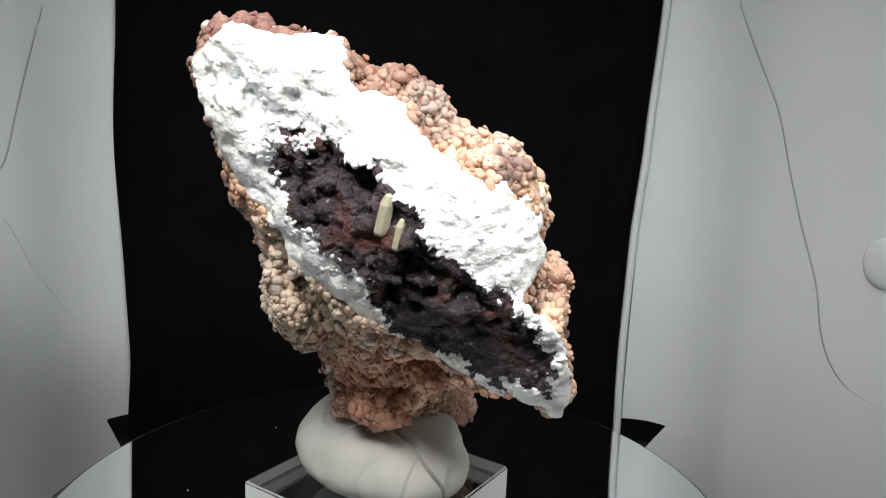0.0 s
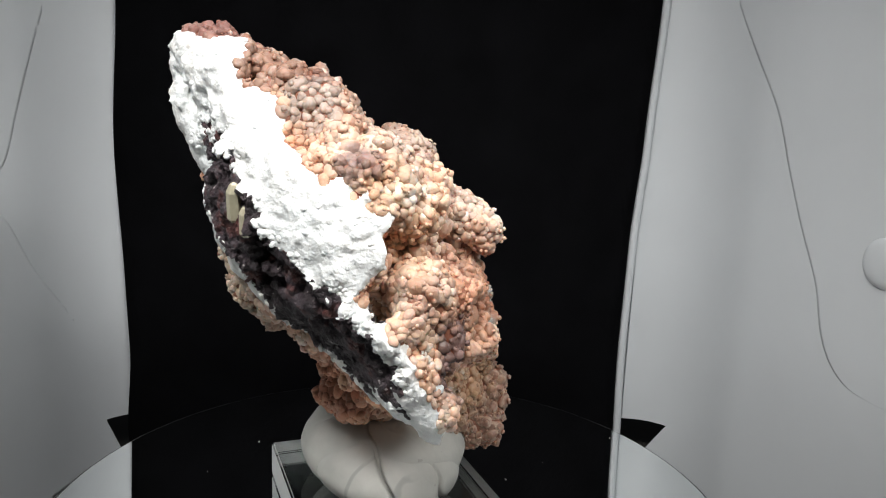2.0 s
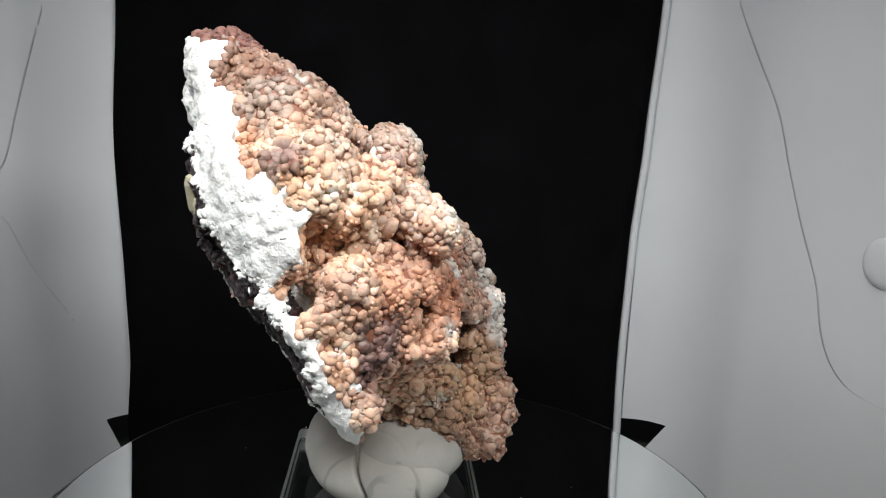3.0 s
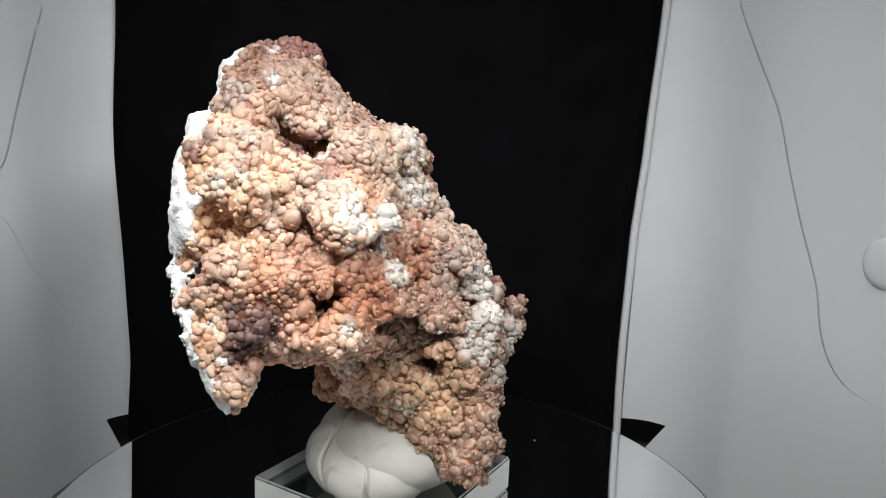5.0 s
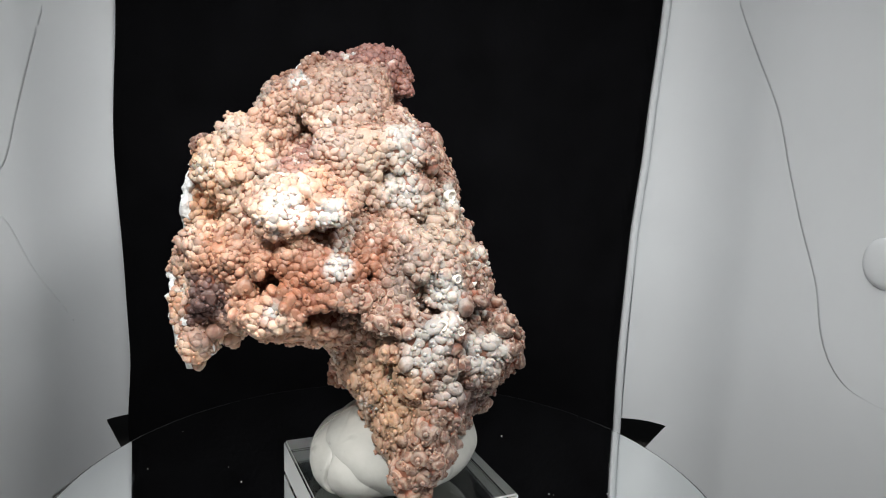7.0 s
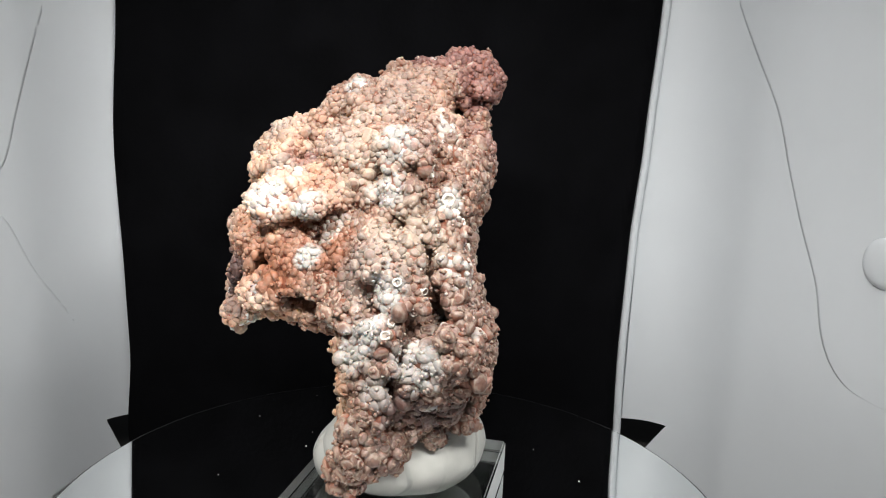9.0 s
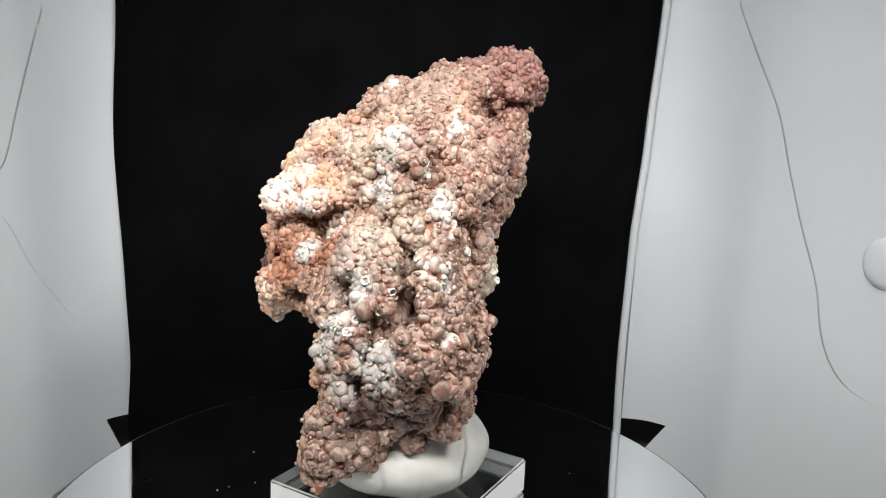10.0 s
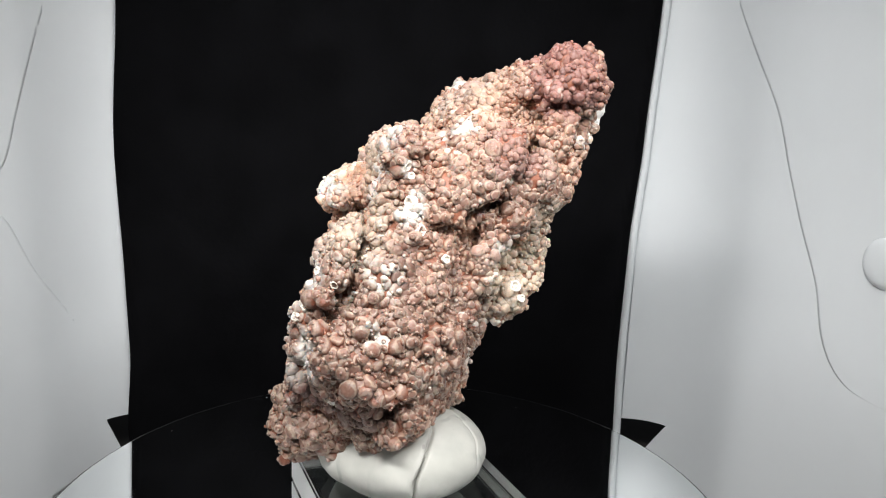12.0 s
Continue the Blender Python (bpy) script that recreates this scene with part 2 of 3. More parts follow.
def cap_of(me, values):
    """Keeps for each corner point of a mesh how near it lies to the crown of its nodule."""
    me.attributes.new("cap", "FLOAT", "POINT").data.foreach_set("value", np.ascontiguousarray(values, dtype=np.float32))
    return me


TABLE = np.random.default_rng(2).random((16, 32 * 32 * 32)).astype(np.float32)


def cell_of(i, j, k):
    return ((i & 31) << 10) + ((j & 31) << 5) + (k & 31)


def value_noise(p, scale, seed=0):
    """Smooth noise from -1 to 1 at the points p."""
    q = (p * scale + (100.0 + 3.7 * seed)).astype(np.float32)
    i = np.floor(q).astype(np.int32)
    f = q - i
    f = f * f * (3 - 2 * f)
    table, out = TABLE[seed % 16], 0.0
    for a in (0, 1):
        for b in (0, 1):
            w = (f[:, 0] if a else 1 - f[:, 0]) * (f[:, 1] if b else 1 - f[:, 1])
            lo = table[cell_of(i[:, 0] + a, i[:, 1] + b, i[:, 2])]
            hi = table[cell_of(i[:, 0] + a, i[:, 1] + b, i[:, 2] + 1)]
            out = out + w * (lo + (hi - lo) * f[:, 2])
    return out * 2 - 1


def cell_noise(p, scale, seed=0):
    """Distance to the nearest of scattered seeds, in cells."""
    q = (p * scale + (100.0 + 3.7 * seed)).astype(np.float32)
    i = np.floor(q).astype(np.int32)
    f = q - i
    ta, tb, tc = (TABLE[(seed + k) % 16] for k in (0, 1, 2))
    best = np.full(len(p), 9.0, np.float32)
    for a in (-1, 0, 1):
        for b in (-1, 0, 1):
            for c in (-1, 0, 1):
                n = cell_of(i[:, 0] + a, i[:, 1] + b, i[:, 2] + c)
                x, y, z = a + ta[n] - f[:, 0], b + tb[n] - f[:, 1], c + tc[n] - f[:, 2]
                best = np.minimum(best, x * x + y * y + z * z)
    return np.sqrt(best)


def largest(verts, quads):
    """Keeps the largest connected piece."""
    lab = np.arange(len(verts))
    while True:
        m = lab[quads].min(1)
        new_lab = lab.copy()
        for k in range(4):
            np.minimum.at(new_lab, quads[:, k], m)
        new_lab = new_lab[new_lab]
        if (new_lab == lab).all():
            break
        lab = new_lab
    ids, counts = np.unique(lab, return_counts=True)
    return pick(verts, quads, lab[quads[:, 0]] == ids[counts.argmax()])


def surface(vals, origin, step):
    """Quads on the surface between positive (inside) and negative values of a grid."""
    ins = vals > 0
    nx, ny, nz = vals.shape
    cell = np.zeros((nx - 1, ny - 1, nz - 1), np.int8)
    offs = [(a, b, c) for a in (0, 1) for b in (0, 1) for c in (0, 1)]
    sub = lambda arr, o: arr[o[0]:nx - 1 + o[0], o[1]:ny - 1 + o[1], o[2]:nz - 1 + o[2]]
    for o in offs:
        cell += sub(ins, o)
    mixed = (cell > 0) & (cell < 8)
    I = np.argwhere(mixed)
    index = np.full(cell.shape, -1, np.int64)
    index[mixed] = np.arange(len(I))
    acc, cnt = np.zeros((len(I), 3)), np.zeros(len(I))
    for o in offs:
        for ax in range(3):
            if o[ax]:
                continue
            o2 = tuple(1 if k == ax else o[k] for k in range(3))
            va = vals[I[:, 0] + o[0], I[:, 1] + o[1], I[:, 2] + o[2]]
            vb = vals[I[:, 0] + o2[0], I[:, 1] + o2[1], I[:, 2] + o2[2]]
            cross = (va > 0) != (vb > 0)
            t = np.where(cross, va / np.where(cross, va - vb, 1), 0)
            pt = np.array(o, float)[None].repeat(len(I), 0)
            pt[:, ax] += t
            acc[cross] += pt[cross]
            cnt[cross] += 1
    verts = (I + acc / cnt[:, None]) * step + origin
    quads = []
    for ax in range(3):
        b, c = (ax + 1) % 3, (ax + 2) % 3
        sl0, sl1 = [slice(None)] * 3, [slice(None)] * 3
        sl0[ax], sl1[ax] = slice(0, -1), slice(1, None)
        d = ins[tuple(sl0)] != ins[tuple(sl1)]
        E = np.argwhere(d)
        E = E[(E[:, b] > 0) & (E[:, c] > 0) & (E[:, b] < vals.shape[b] - 1) & (E[:, c] < vals.shape[c] - 1)]
        q = []
        for db, dc in ((-1, -1), (0, -1), (0, 0), (-1, 0)):
            e = E.copy()
            e[:, b] += db
            e[:, c] += dc
            q.append(index[e[:, 0], e[:, 1], e[:, 2]])
        q = np.stack(q, 1)
        flip = ~ins[E[:, 0], E[:, 1], E[:, 2]]
        q[flip] = q[flip][:, ::-1]
        quads.append(q)
    return verts, np.concatenate(quads)


def pick(verts, quads, keep):
    """The verts and quads of the kept faces alone."""
    q = quads[keep]
    used, inv = np.unique(q, return_inverse=True)
    return verts[used], inv.reshape(q.shape)


def blob(lobes, p, sharp=7.0):
    """A smooth union of ellipsoids at the points p, as a distance in centimetres that is positive inside."""
    ds, rs = [], []
    for centre, radii, turn in lobes:
        m = np.array(Euler([radians(a) for a in turn]).to_matrix())
        y = ((p - np.array(centre)) @ m) / np.array(radii)
        ds.append(sharp * (1 - np.linalg.norm(y, axis=1)))
        rs.append(sum(radii[:2]) / 2)
    a = np.array(ds)
    top = a.max(0)
    w = np.exp(a - top)
    s = w.sum(0)
    return (top + np.log(s)) / sharp * ((w * np.array(rs)[:, None]).sum(0) / s)


def grid_of(lo, hi, step):
    axes = [np.arange(a, b, step) for a, b in zip(lo, hi)]
    g = np.stack(np.meshgrid(*axes, indexing="ij"), -1)
    return g, g.shape[:3]


# ---- the light tent ----
BACK, LOW, HIGH = 0.150, -0.060, 0.380
HEM = -0.0328                                  # the lower edge of the back sheet


def sheet(name, corners, thick, material, label, category="", bulge=0.0):
    """A gently bulging sheet between four corners, with a thickness."""
    nu, nv = 24, 18
    a, b, c, d = (Vector(q) for q in corners)
    nrm = (b - a).cross(d - a).normalized()
    verts, faces = [], []
    for k in (0, 1):
        for i in range(nu + 1):
            for j in range(nv + 1):
                u, v = i / nu, j / nv
                p = a.lerp(b, u).lerp(d.lerp(c, u), v)
                p += nrm * (bulge * 4 * v * (1 - v) * math.sin(math.pi * u) + k * thick)
                verts.append(p)
    w = nv + 1
    base = (nu + 1) * w
    for i in range(nu):
        for j in range(nv):
            q = (i * w + j, i * w + w + j, i * w + w + j + 1, i * w + j + 1)
            faces += [q[::-1], tuple(base + x for x in q)]
    rim = [i * w for i in range(nu + 1)] + [nu * w + j for j in range(1, w)] + [i * w + nv for i in range(nu - 1, -1, -1)] + list(range(nv - 1, 0, -1))
    for x, y in zip(rim, rim[1:] + rim[:1]):
        faces.append((x, y, base + y, base + x))
    me = mesh_of(name, verts, faces, material)
    ob = new(name, me)
    return tagged(ob, label, category, kind="structure")


sheet("wall_back", [(-0.20, BACK + 0.004, HEM), (0.20, BACK + 0.004, HEM), (0.20, BACK + 0.004, HIGH), (-0.20, BACK + 0.004, HIGH)], -0.003,
      TENT, "white back wall of the light tent", "wall")


def plan(t):
    """The side wall seen from above: it rounds the back corner, then runs straight to the front."""
    if t >= 0.10:
        return 0.150 + 0.16 * t, BACK - 0.45 * t
    u = (t + 0.06) / 0.16
    a, c, b = (0.128, 0.1525), (0.1580, 0.1515), (0.166, 0.105)
    return tuple((1 - u) ** 2 * p + 2 * u * (1 - u) * q + u * u * r for p, q, r in zip(a, c, b))


def side_point(side, t, z, inset=0.0):
    """A point of the side wall: t runs from the back to the front, side is -1 or 1."""
    x, y = plan(t)
    return Vector((side * (x - inset), y, z))


def side_wall(name, side):
    """A white sheet round the back corner; its back part ends at the hem and leaves a small gap over the floor."""
    verts, faces = [], []

    def patch(ts, low, high, rows):
        base, w = len(verts), rows + 1
        for t in ts:
            verts.extend(side_point(side, t, low(t) + (high(t) - low(t)) * j / rows) for j in range(w))
        for i in range(len(ts) - 1):
            for j in range(rows):
                q = (base + i * w + j, base + i * w + w + j, base + i * w + w + j + 1, base + i * w + j + 1)
                faces.append(q[::-1] if side > 0 else q)

    roof, ground = lambda t: HIGH, lambda t: LOW + 0.0005
    g, skew = (0.012, 0.050) if side > 0 else (0.016, 0.030)
    hem = lambda t: HEM
    front = [g + (1.22 - g) * (i / 70) ** 1.4 for i in range(71)]
    patch([-0.06 + (g + 0.06) * i / 14 for i in range(15)], hem, roof, 24)
    patch(front, hem, roof, 24)
    patch(front, ground, hem, 4)
    patch([g - skew + skew * i / 8 for i in range(9)], ground, lambda t: ground(t) + (HEM - ground(t)) * max(0.01, 1 + (t - g) / skew), 4)
    me = mesh_of(name, verts, faces, TENT)
    bm = bmesh.new()
    bm.from_mesh(me)
    bmesh.ops.remove_doubles(bm, verts=bm.verts[:], dist=0.00002)
    bmesh.ops.solidify(bm, geom=bm.faces[:], thickness=0.0008)
    bm.to_mesh(me)
    bm.free()
    me.polygons.foreach_set("use_smooth", [True] * len(me.polygons))
    me.set_sharp_from_angle(angle=radians(35))
    ob = new(name, me)
    return tagged(ob, "curved white side wall of the light tent", "wall", kind="structure")


side_wall("wall_east", 1)
side_wall("wall_west", -1)
sheet("ceiling", [(-0.40, -0.42, HIGH), (0.40, -0.42, HIGH), (0.40, 0.17, HIGH), (-0.40, 0.17, HIGH)], 0.003, TENT, "white roof of the light tent", "ceiling")
sheet("wall_front", [(-0.40, -0.41, LOW), (-0.40, -0.41, HIGH), (0.40, -0.41, HIGH), (0.40, -0.41, LOW)], -0.003, ROOM, "grey curtain behind the camera", "wall")
sheet("floor", [(-0.9, -0.9, LOW), (0.9, -0.9, LOW), (0.9, 0.9, LOW), (-0.9, 0.9, LOW)], -0.01, FLOOR, "dark floor under the turntable", "floor")


def eased(v, knots):
    """A smooth line through the knots (v, value)."""
    for (a, p), (b, q) in zip(knots, knots[1:]):
        if v <= b:
            u = max(0.0, (v - a) / (b - a))
            return p + (q - p) * u * u * (3 - 2 * u)
    return knots[-1][1]


def right_edge(v):
    return 0.1225 + 0.005 * v - 0.002 * math.sin(5 * v) + eased(v, ((0.0, 0.0), (0.14, -0.0009), (0.28, 0.0), (0.42, 0.0026), (0.56, 0.0040), (1.0, 0.006)))


def left_edge(v):
    return -0.1405 - 0.003 * math.sin(2.6 * v + 0.4) + eased(v, ((0.04, 0.0), (0.14, 0.0033), (0.22, 0.0028), (0.39, 0.0006), (0.56, 0.0044), (1.0, 0.006)))


def backdrop():
    """A black cloth hung before the back wall, its edges slightly wavy."""
    nu, nv = 40, 60
    verts, faces = [], []
    for i in range(nu + 1):
        for j in range(nv + 1):
            u, v = i / nu, max(0.0, (j - 12) / (nv - 12))
            z = LOW + 0.001 + (HIGH - LOW - 0.004) * v
            left, right = left_edge(v), right_edge(v)
            y = BACK - 0.002 - 0.003 * (1 - math.cos(6.28 * u)) * min(1.0, v * 20) - 0.012 * max(0, 12 - j)
            verts.append((left + (right - left) * u, y, z))
    w = nv + 1
    faces = [(i * w + j, i * w + w + j, i * w + w + j + 1, i * w + j + 1) for i in range(nu) for j in range(nv)]
    ob = new("backdrop", mesh_of("backdrop", verts, faces, VELVET))
    m = ob.modifiers.new("thick", "SOLIDIFY")
    m.thickness, m.offset = 0.0012, 1
    return tagged(ob, "matt black cloth backdrop hung before the white wall", "backdrop", kind="structure")


backdrop()


def edge_piping():
    """The pale folded edge of the cloth's board, a narrow roll beside the black."""
    cu = bpy.data.curves.new("trim", "CURVE")
    cu.dimensions, cu.bevel_depth, cu.bevel_resolution = "3D", 0.0026, 4
    sp = cu.splines.new("POLY")
    sp.points.add(40)
    for k, p in enumerate(sp.points):
        v = k / 40
        p.co = (right_edge(v) + 0.0031, BACK + 0.0010, LOW + (HIGH - LOW) * v, 1)
    cu.materials.append(TENT)
    return tagged(new("trim", cu), "pale rolled edge beside the black backdrop", "trim", kind="structure")


edge_piping()


def flap(name, side, border, inset, label):
    """A thin sheet lying over a side wall, from its rear border (t, z) to the front."""
    cols = 30
    verts, faces = [], []
    for t, z in border:
        verts += [side_point(side, t + (0.9 - t) * (j / cols) ** 1.6, z, inset) for j in range(cols + 1)]
    w = cols + 1
    faces = [(i * w + j, i * w + w + j, i * w + w + j + 1, i * w + j + 1) for i in range(len(border) - 1) for j in range(cols)]
    rising = border[-1][1] > border[0][1]
    if (side > 0) == rising:
        faces = [f[::-1] for f in faces]
    ob = new(name, mesh_of(name, verts, faces, TENT))
    m = ob.modifiers.new("thick", "SOLIDIFY")
    m.thickness, m.offset = 0.0003, -1
    return tagged(ob, label, "flap")


def arc_points(*knots):
    """A smooth line through the knots."""
    out = []
    for i in range(len(knots) - 1):
        p0, p1, p2, p3 = (Vector(knots[max(0, min(len(knots) - 1, i + k))]) for k in (-1, 0, 1, 2))
        for s in range(8):
            u = s / 8
            out.append(tuple(0.5 * ((2 * p1) + (p2 - p0) * u + (2 * p0 - 5 * p1 + 4 * p2 - p3) * u * u + (3 * p1 - p0 - 3 * p2 + p3) * u ** 3)))
    return out + [tuple(knots[-1])]


FLAP = flap("tent_flap", 1, arc_points((0.020, 0.225), (0.055, 0.191), (0.089, 0.164), (0.122, 0.139), (0.143, 0.114), (0.164, 0.0906), (0.187, 0.0678), (0.200, 0.0465), (0.214, 0.0350), (0.232, 0.0285), (0.255, 0.0262), (0.30, 0.0250), (0.40, 0.0245)),
            0.00088, "white rounded fabric flap lying over the tent wall")
flap("tent_flap", -1, arc_points((0.03, 0.215), (0.067, 0.176), (0.089, 0.151), (0.109, 0.126), (0.126, 0.105), (0.15, 0.098)),
     0.00086, "white upper fabric flap lying over the tent wall")
flap("tent_flap", -1, arc_points((0.008, -0.0590), (0.017, -0.0304), (0.029, -0.0025), (0.053, 0.0242), (0.099, 0.0550), (0.131, 0.0819), (0.16, 0.0860)),
     0.00086, "white lower fabric flap lying over the tent wall")


def snap_button():
    bm = bmesh.new()
    prof = [(0.0, 0.0026), (0.0045, 0.0025), (0.0078, 0.0021), (0.0096, 0.0013), (0.0103, 0.0004), (0.0105, -0.001)]
    rings = []
    for r, z in prof:
        rings.append([bm.verts.new((r * math.cos(a * math.tau / 32), r * math.sin(a * math.tau / 32), z)) for a in range(32)] if r else [bm.verts.new((0, 0, z))])
    for p, q in zip(rings, rings[1:]):
        for k in range(32):
            if len(p) == 1:
                bm.faces.new((p[0], q[k], q[(k + 1) % 32]))
            else:
                bm.faces.new((p[k], q[k], q[(k + 1) % 32], p[(k + 1) % 32]))
    me = bpy.data.meshes.new("snap_button")
    bm.to_mesh(me)
    bm.free()
    me.polygons.foreach_set("use_smooth", [True] * len(me.polygons))
    me.materials.append(TENT)
    ob = child("snap_button", me, FLAP, "round white plastic snap button")
    p = side_point(1, 0.253, 0.0825, 0.0010)
    ob.matrix_local = Matrix.Translation(p) @ Vector((-0.94, -0.33, 0)).to_track_quat("Z", "Y").to_matrix().to_4x4()


snap_button()


def led_panel(m, sx, sy):
    """A lamp bar: a shallow housing with a diffuser on its lit side."""
    thing = tagged(new("led_panel"), "slim white LED bar lamp inside the tent", "lamp", "bar lamps of the light tent")
    for name, z, tall, grow, material in (("housing", 0.008, 0.008, 1.04, TENT), ("diffuser", 0.003, 0.002, 1.0, LED)):
        bm = bmesh.new()
        bmesh.ops.create_cube(bm, size=1, matrix=m @ Matrix.Translation((0, 0, z)) @ Matrix.Diagonal((sx * grow, sy * grow, tall, 1)))
        bmesh.ops.bevel(bm, geom=bm.edges[:], offset=0.0008, segments=2, affect="EDGES")
        part(name, bm, material, thing)
    for side in (-1, 1):
        foot = m @ Vector((side * sx * 0.46, 0, 0.011))
        if foot.z < HIGH - 0.012:
            bm = bmesh.new()
            bmesh.ops.create_cone(bm, cap_ends=True, segments=12, radius1=0.002, radius2=0.002, depth=HIGH - foot.z, matrix=Matrix.Translation((foot.x, foot.y, (HIGH + foot.z) / 2)))
            part("hanger", bm, HOUSING, thing, "thin black hanging rod")


led_panel(BAR, 0.17, 0.04)
led_panel(SIDE_BAR, 0.10, 0.04)
led_panel(ROOF, 0.24, 0.04)

# ---- turntable ----
R = 0.1155


def ring_mesh(prof, seg, closed=True):
    bm = bmesh.new()
    rings = [[bm.verts.new((r * math.cos(a * math.tau / seg), r * math.sin(a * math.tau / seg), z)) for a in range(seg)] for r, z in prof]
    for p, q in zip(rings, rings[1:]):
        for k in range(seg):
            bm.faces.new((p[k], q[k], q[(k + 1) % seg], p[(k + 1) % seg]))
    if closed:
        bm.faces.new(rings[0])
        bm.faces.new(rings[-1][::-1])
    bmesh.ops.recalc_face_normals(bm, faces=bm.faces[:])
    return bm


part("mirror_top", ring_mesh([(R - 0.0012, -0.0015), (R - 0.0012, 0.0)], 128), MIRROR, turntable, "mirror disc top")
part("rim", ring_mesh([(R - 0.0012, -0.0002), (R - 0.0004, -0.0003), (R, -0.0009), (R, -0.0045), (R - 0.002, -0.005)], 128), EDGE, turntable, "dark bevelled rim")
part("housing", ring_mesh([(0.085, LOW), (0.085, -0.010), (0.080, -0.006), (0.02, -0.005)], 64), HOUSING, turntable, "black plastic base")


def dust():
    rng = random.Random(5)
    bm = bmesh.new()
    for k in range(26):
        a, r = rng.uniform(0, math.tau), R * math.sqrt(rng.uniform(0.12, 0.98))
        s = rng.choice((0.00010, 0.00013, 0.00018, 0.0003))
        bmesh.ops.create_icosphere(bm, subdivisions=1, radius=s, matrix=Matrix.Translation((r * math.cos(a), r * math.sin(a), s * 0.4)) @ Matrix.Diagonal((1, rng.uniform(0.6, 1.6), 0.6, 1)))
    ob = part("dust", bm, DUST, turntable, "pale dust specks on the mirror")
    tagged(ob, kind="stuff")


dust()

# ---- acrylic block ----
BLOCK = Matrix.Translation((-0.0039, -0.0016, 0.0)) @ pose(0, 0, 0, 0, 0, math.degrees(-0.6498))
SIDE, TALL = 0.0640, 0.0126


def block():
    bm = bmesh.new()
    bmesh.ops.create_cube(bm, size=1, matrix=BLOCK @ Matrix.Translation((0, 0, TALL / 2 + 0.0001)) @ Matrix.Diagonal((SIDE, SIDE, TALL - 0.0002, 1)))
    bmesh.ops.bevel(bm, geom=bm.edges[:], offset=0.0007, segments=2, affect="EDGES")
    part("block", bm, ACRYLIC, stand)


block()

# ---- putty ----
BACK_LUMP = [
    ((-0.42, 0.0, 2.30), (2.85, 2.62, 1.45), (0, 0, 20)),
    ((-1.35, 0.4, 2.70), (1.55, 1.65, 1.30), (0, 0, 0)),
]
FRONT_LUMP = [
    ((0.50, -0.88, 2.0), (2.35, 1.85, 1.25), (8, 6, 40)),
]


def putty_lump(lobes, seed, label):
    step = 0.05
    lo = (-3.6, -3.6, 1.0)
    g, shape = grid_of(lo, (3.4, 3.2, 4.5), step)
    p = g.reshape(-1, 3)
    d = blob(lobes, p, 9.0)
    near = np.abs(d) < 0.6
    q = p[near]
    v = d[near] + 0.10 * value_noise(q, 0.8, seed) + 0.03 * value_noise(q, 2.2, seed + 2)
    # pressed folds and cracks
    for ox, oy, ang, depth in ((0.1, -1.0, 0.7, 0.20), (0.9, 0.4, 2.2, 0.16), (-0.9, -0.5, 1.4, 0.12)):
        nrm = np.array([math.cos(ang), math.sin(ang), 0.35])
        off = (q - np.array([ox, oy, 2.6])) @ nrm + 0.25 * value_noise(q, 1.1, seed + 5)
        v -= 1.9 * depth * np.exp(-(off / 0.045) ** 2) * np.clip(0.45 + value_noise(q, 0.6, seed + 8), 0, 1)
    d[near] = v
    d = np.minimum(d, (p[:, 2] - (TALL * 100 + 0.005)))
    v, q = surface(d.reshape(shape), np.array(lo), step)
    child("lump", mesh_of("lump", v * 0.01, q, PUTTY), putty, label)


putty_lump(BACK_LUMP, 4, "smooth putty lump")
putty_lump(FRONT_LUMP, 14, "folded putty lump")

# ---- the mineral specimen ----
LOBES = []


def lobe(centre, radii, turn):
    LOBES.append((centre, radii, turn))


lobe((-4.44, -3.68, 14.63), (0.90, 1.12, 1.15), (3, -4, 145))
lobe((-2.69, -4.92, 14.56), (0.81, 1.01, 2.05), (70, -20, -96))
lobe((-1.09, -2.99, 13.67), (0.65, 1.88, 3.26), (29, 58, -131))
lobe((0.49, -4.93, 12.34), (0.90, 1.78, 3.01), (146, 24, 120))
lobe((1.04, -1.16, 12.23), (0.52, 1.13, 2.93), (-93, 49, -137))
lobe((-1.52, -1.07, 11.96), (1.14, 1.30, 3.92), (143, -47, 96))
lobe((2.77, -4.28, 11.74), (0.82, 1.47, 2.02), (121, 40, 176))
lobe((-1.58, -4.23, 11.63), (1.33, 1.96, 3.55), (34, 21, -125))
lobe((-2.33, 0.12, 11.24), (0.40, 1.14, 2.54), (-51, -19, 121))
lobe((1.94, -1.52, 11.11), (0.67, 1.85, 2.72), (-115, 52, -130))
lobe((-3.65, -3.46, 10.97), (0.59, 1.31, 4.06), (-8, 22, -154))
lobe((1.48, -6.08, 10.80), (0.59, 1.55, 2.53), (136, 2, 97))
lobe((-1.42, -5.71, 10.34), (0.44, 1.74, 2.19), (-88, 12, -118))
lobe((-3.14, -1.12, 9.67), (0.60, 1.05, 6.35), (-32, 5, 156))
lobe((0.66, -3.21, 9.61), (1.73, 2.82, 3.31), (38, 28, -128))
lobe((1.04, 1.58, 9.33), (0.50, 1.01, 2.84), (-45, 26, -133))
lobe((3.72, -3.78, 8.64), (0.88, 1.85, 2.47), (-146, 11, -179))
lobe((1.24, -0.51, 8.53), (1.20, 2.23, 4.55), (-54, 21, -146))
lobe((2.77, -0.15, 8.48), (0.39, 1.51, 3.38), (-67, 18, -146))
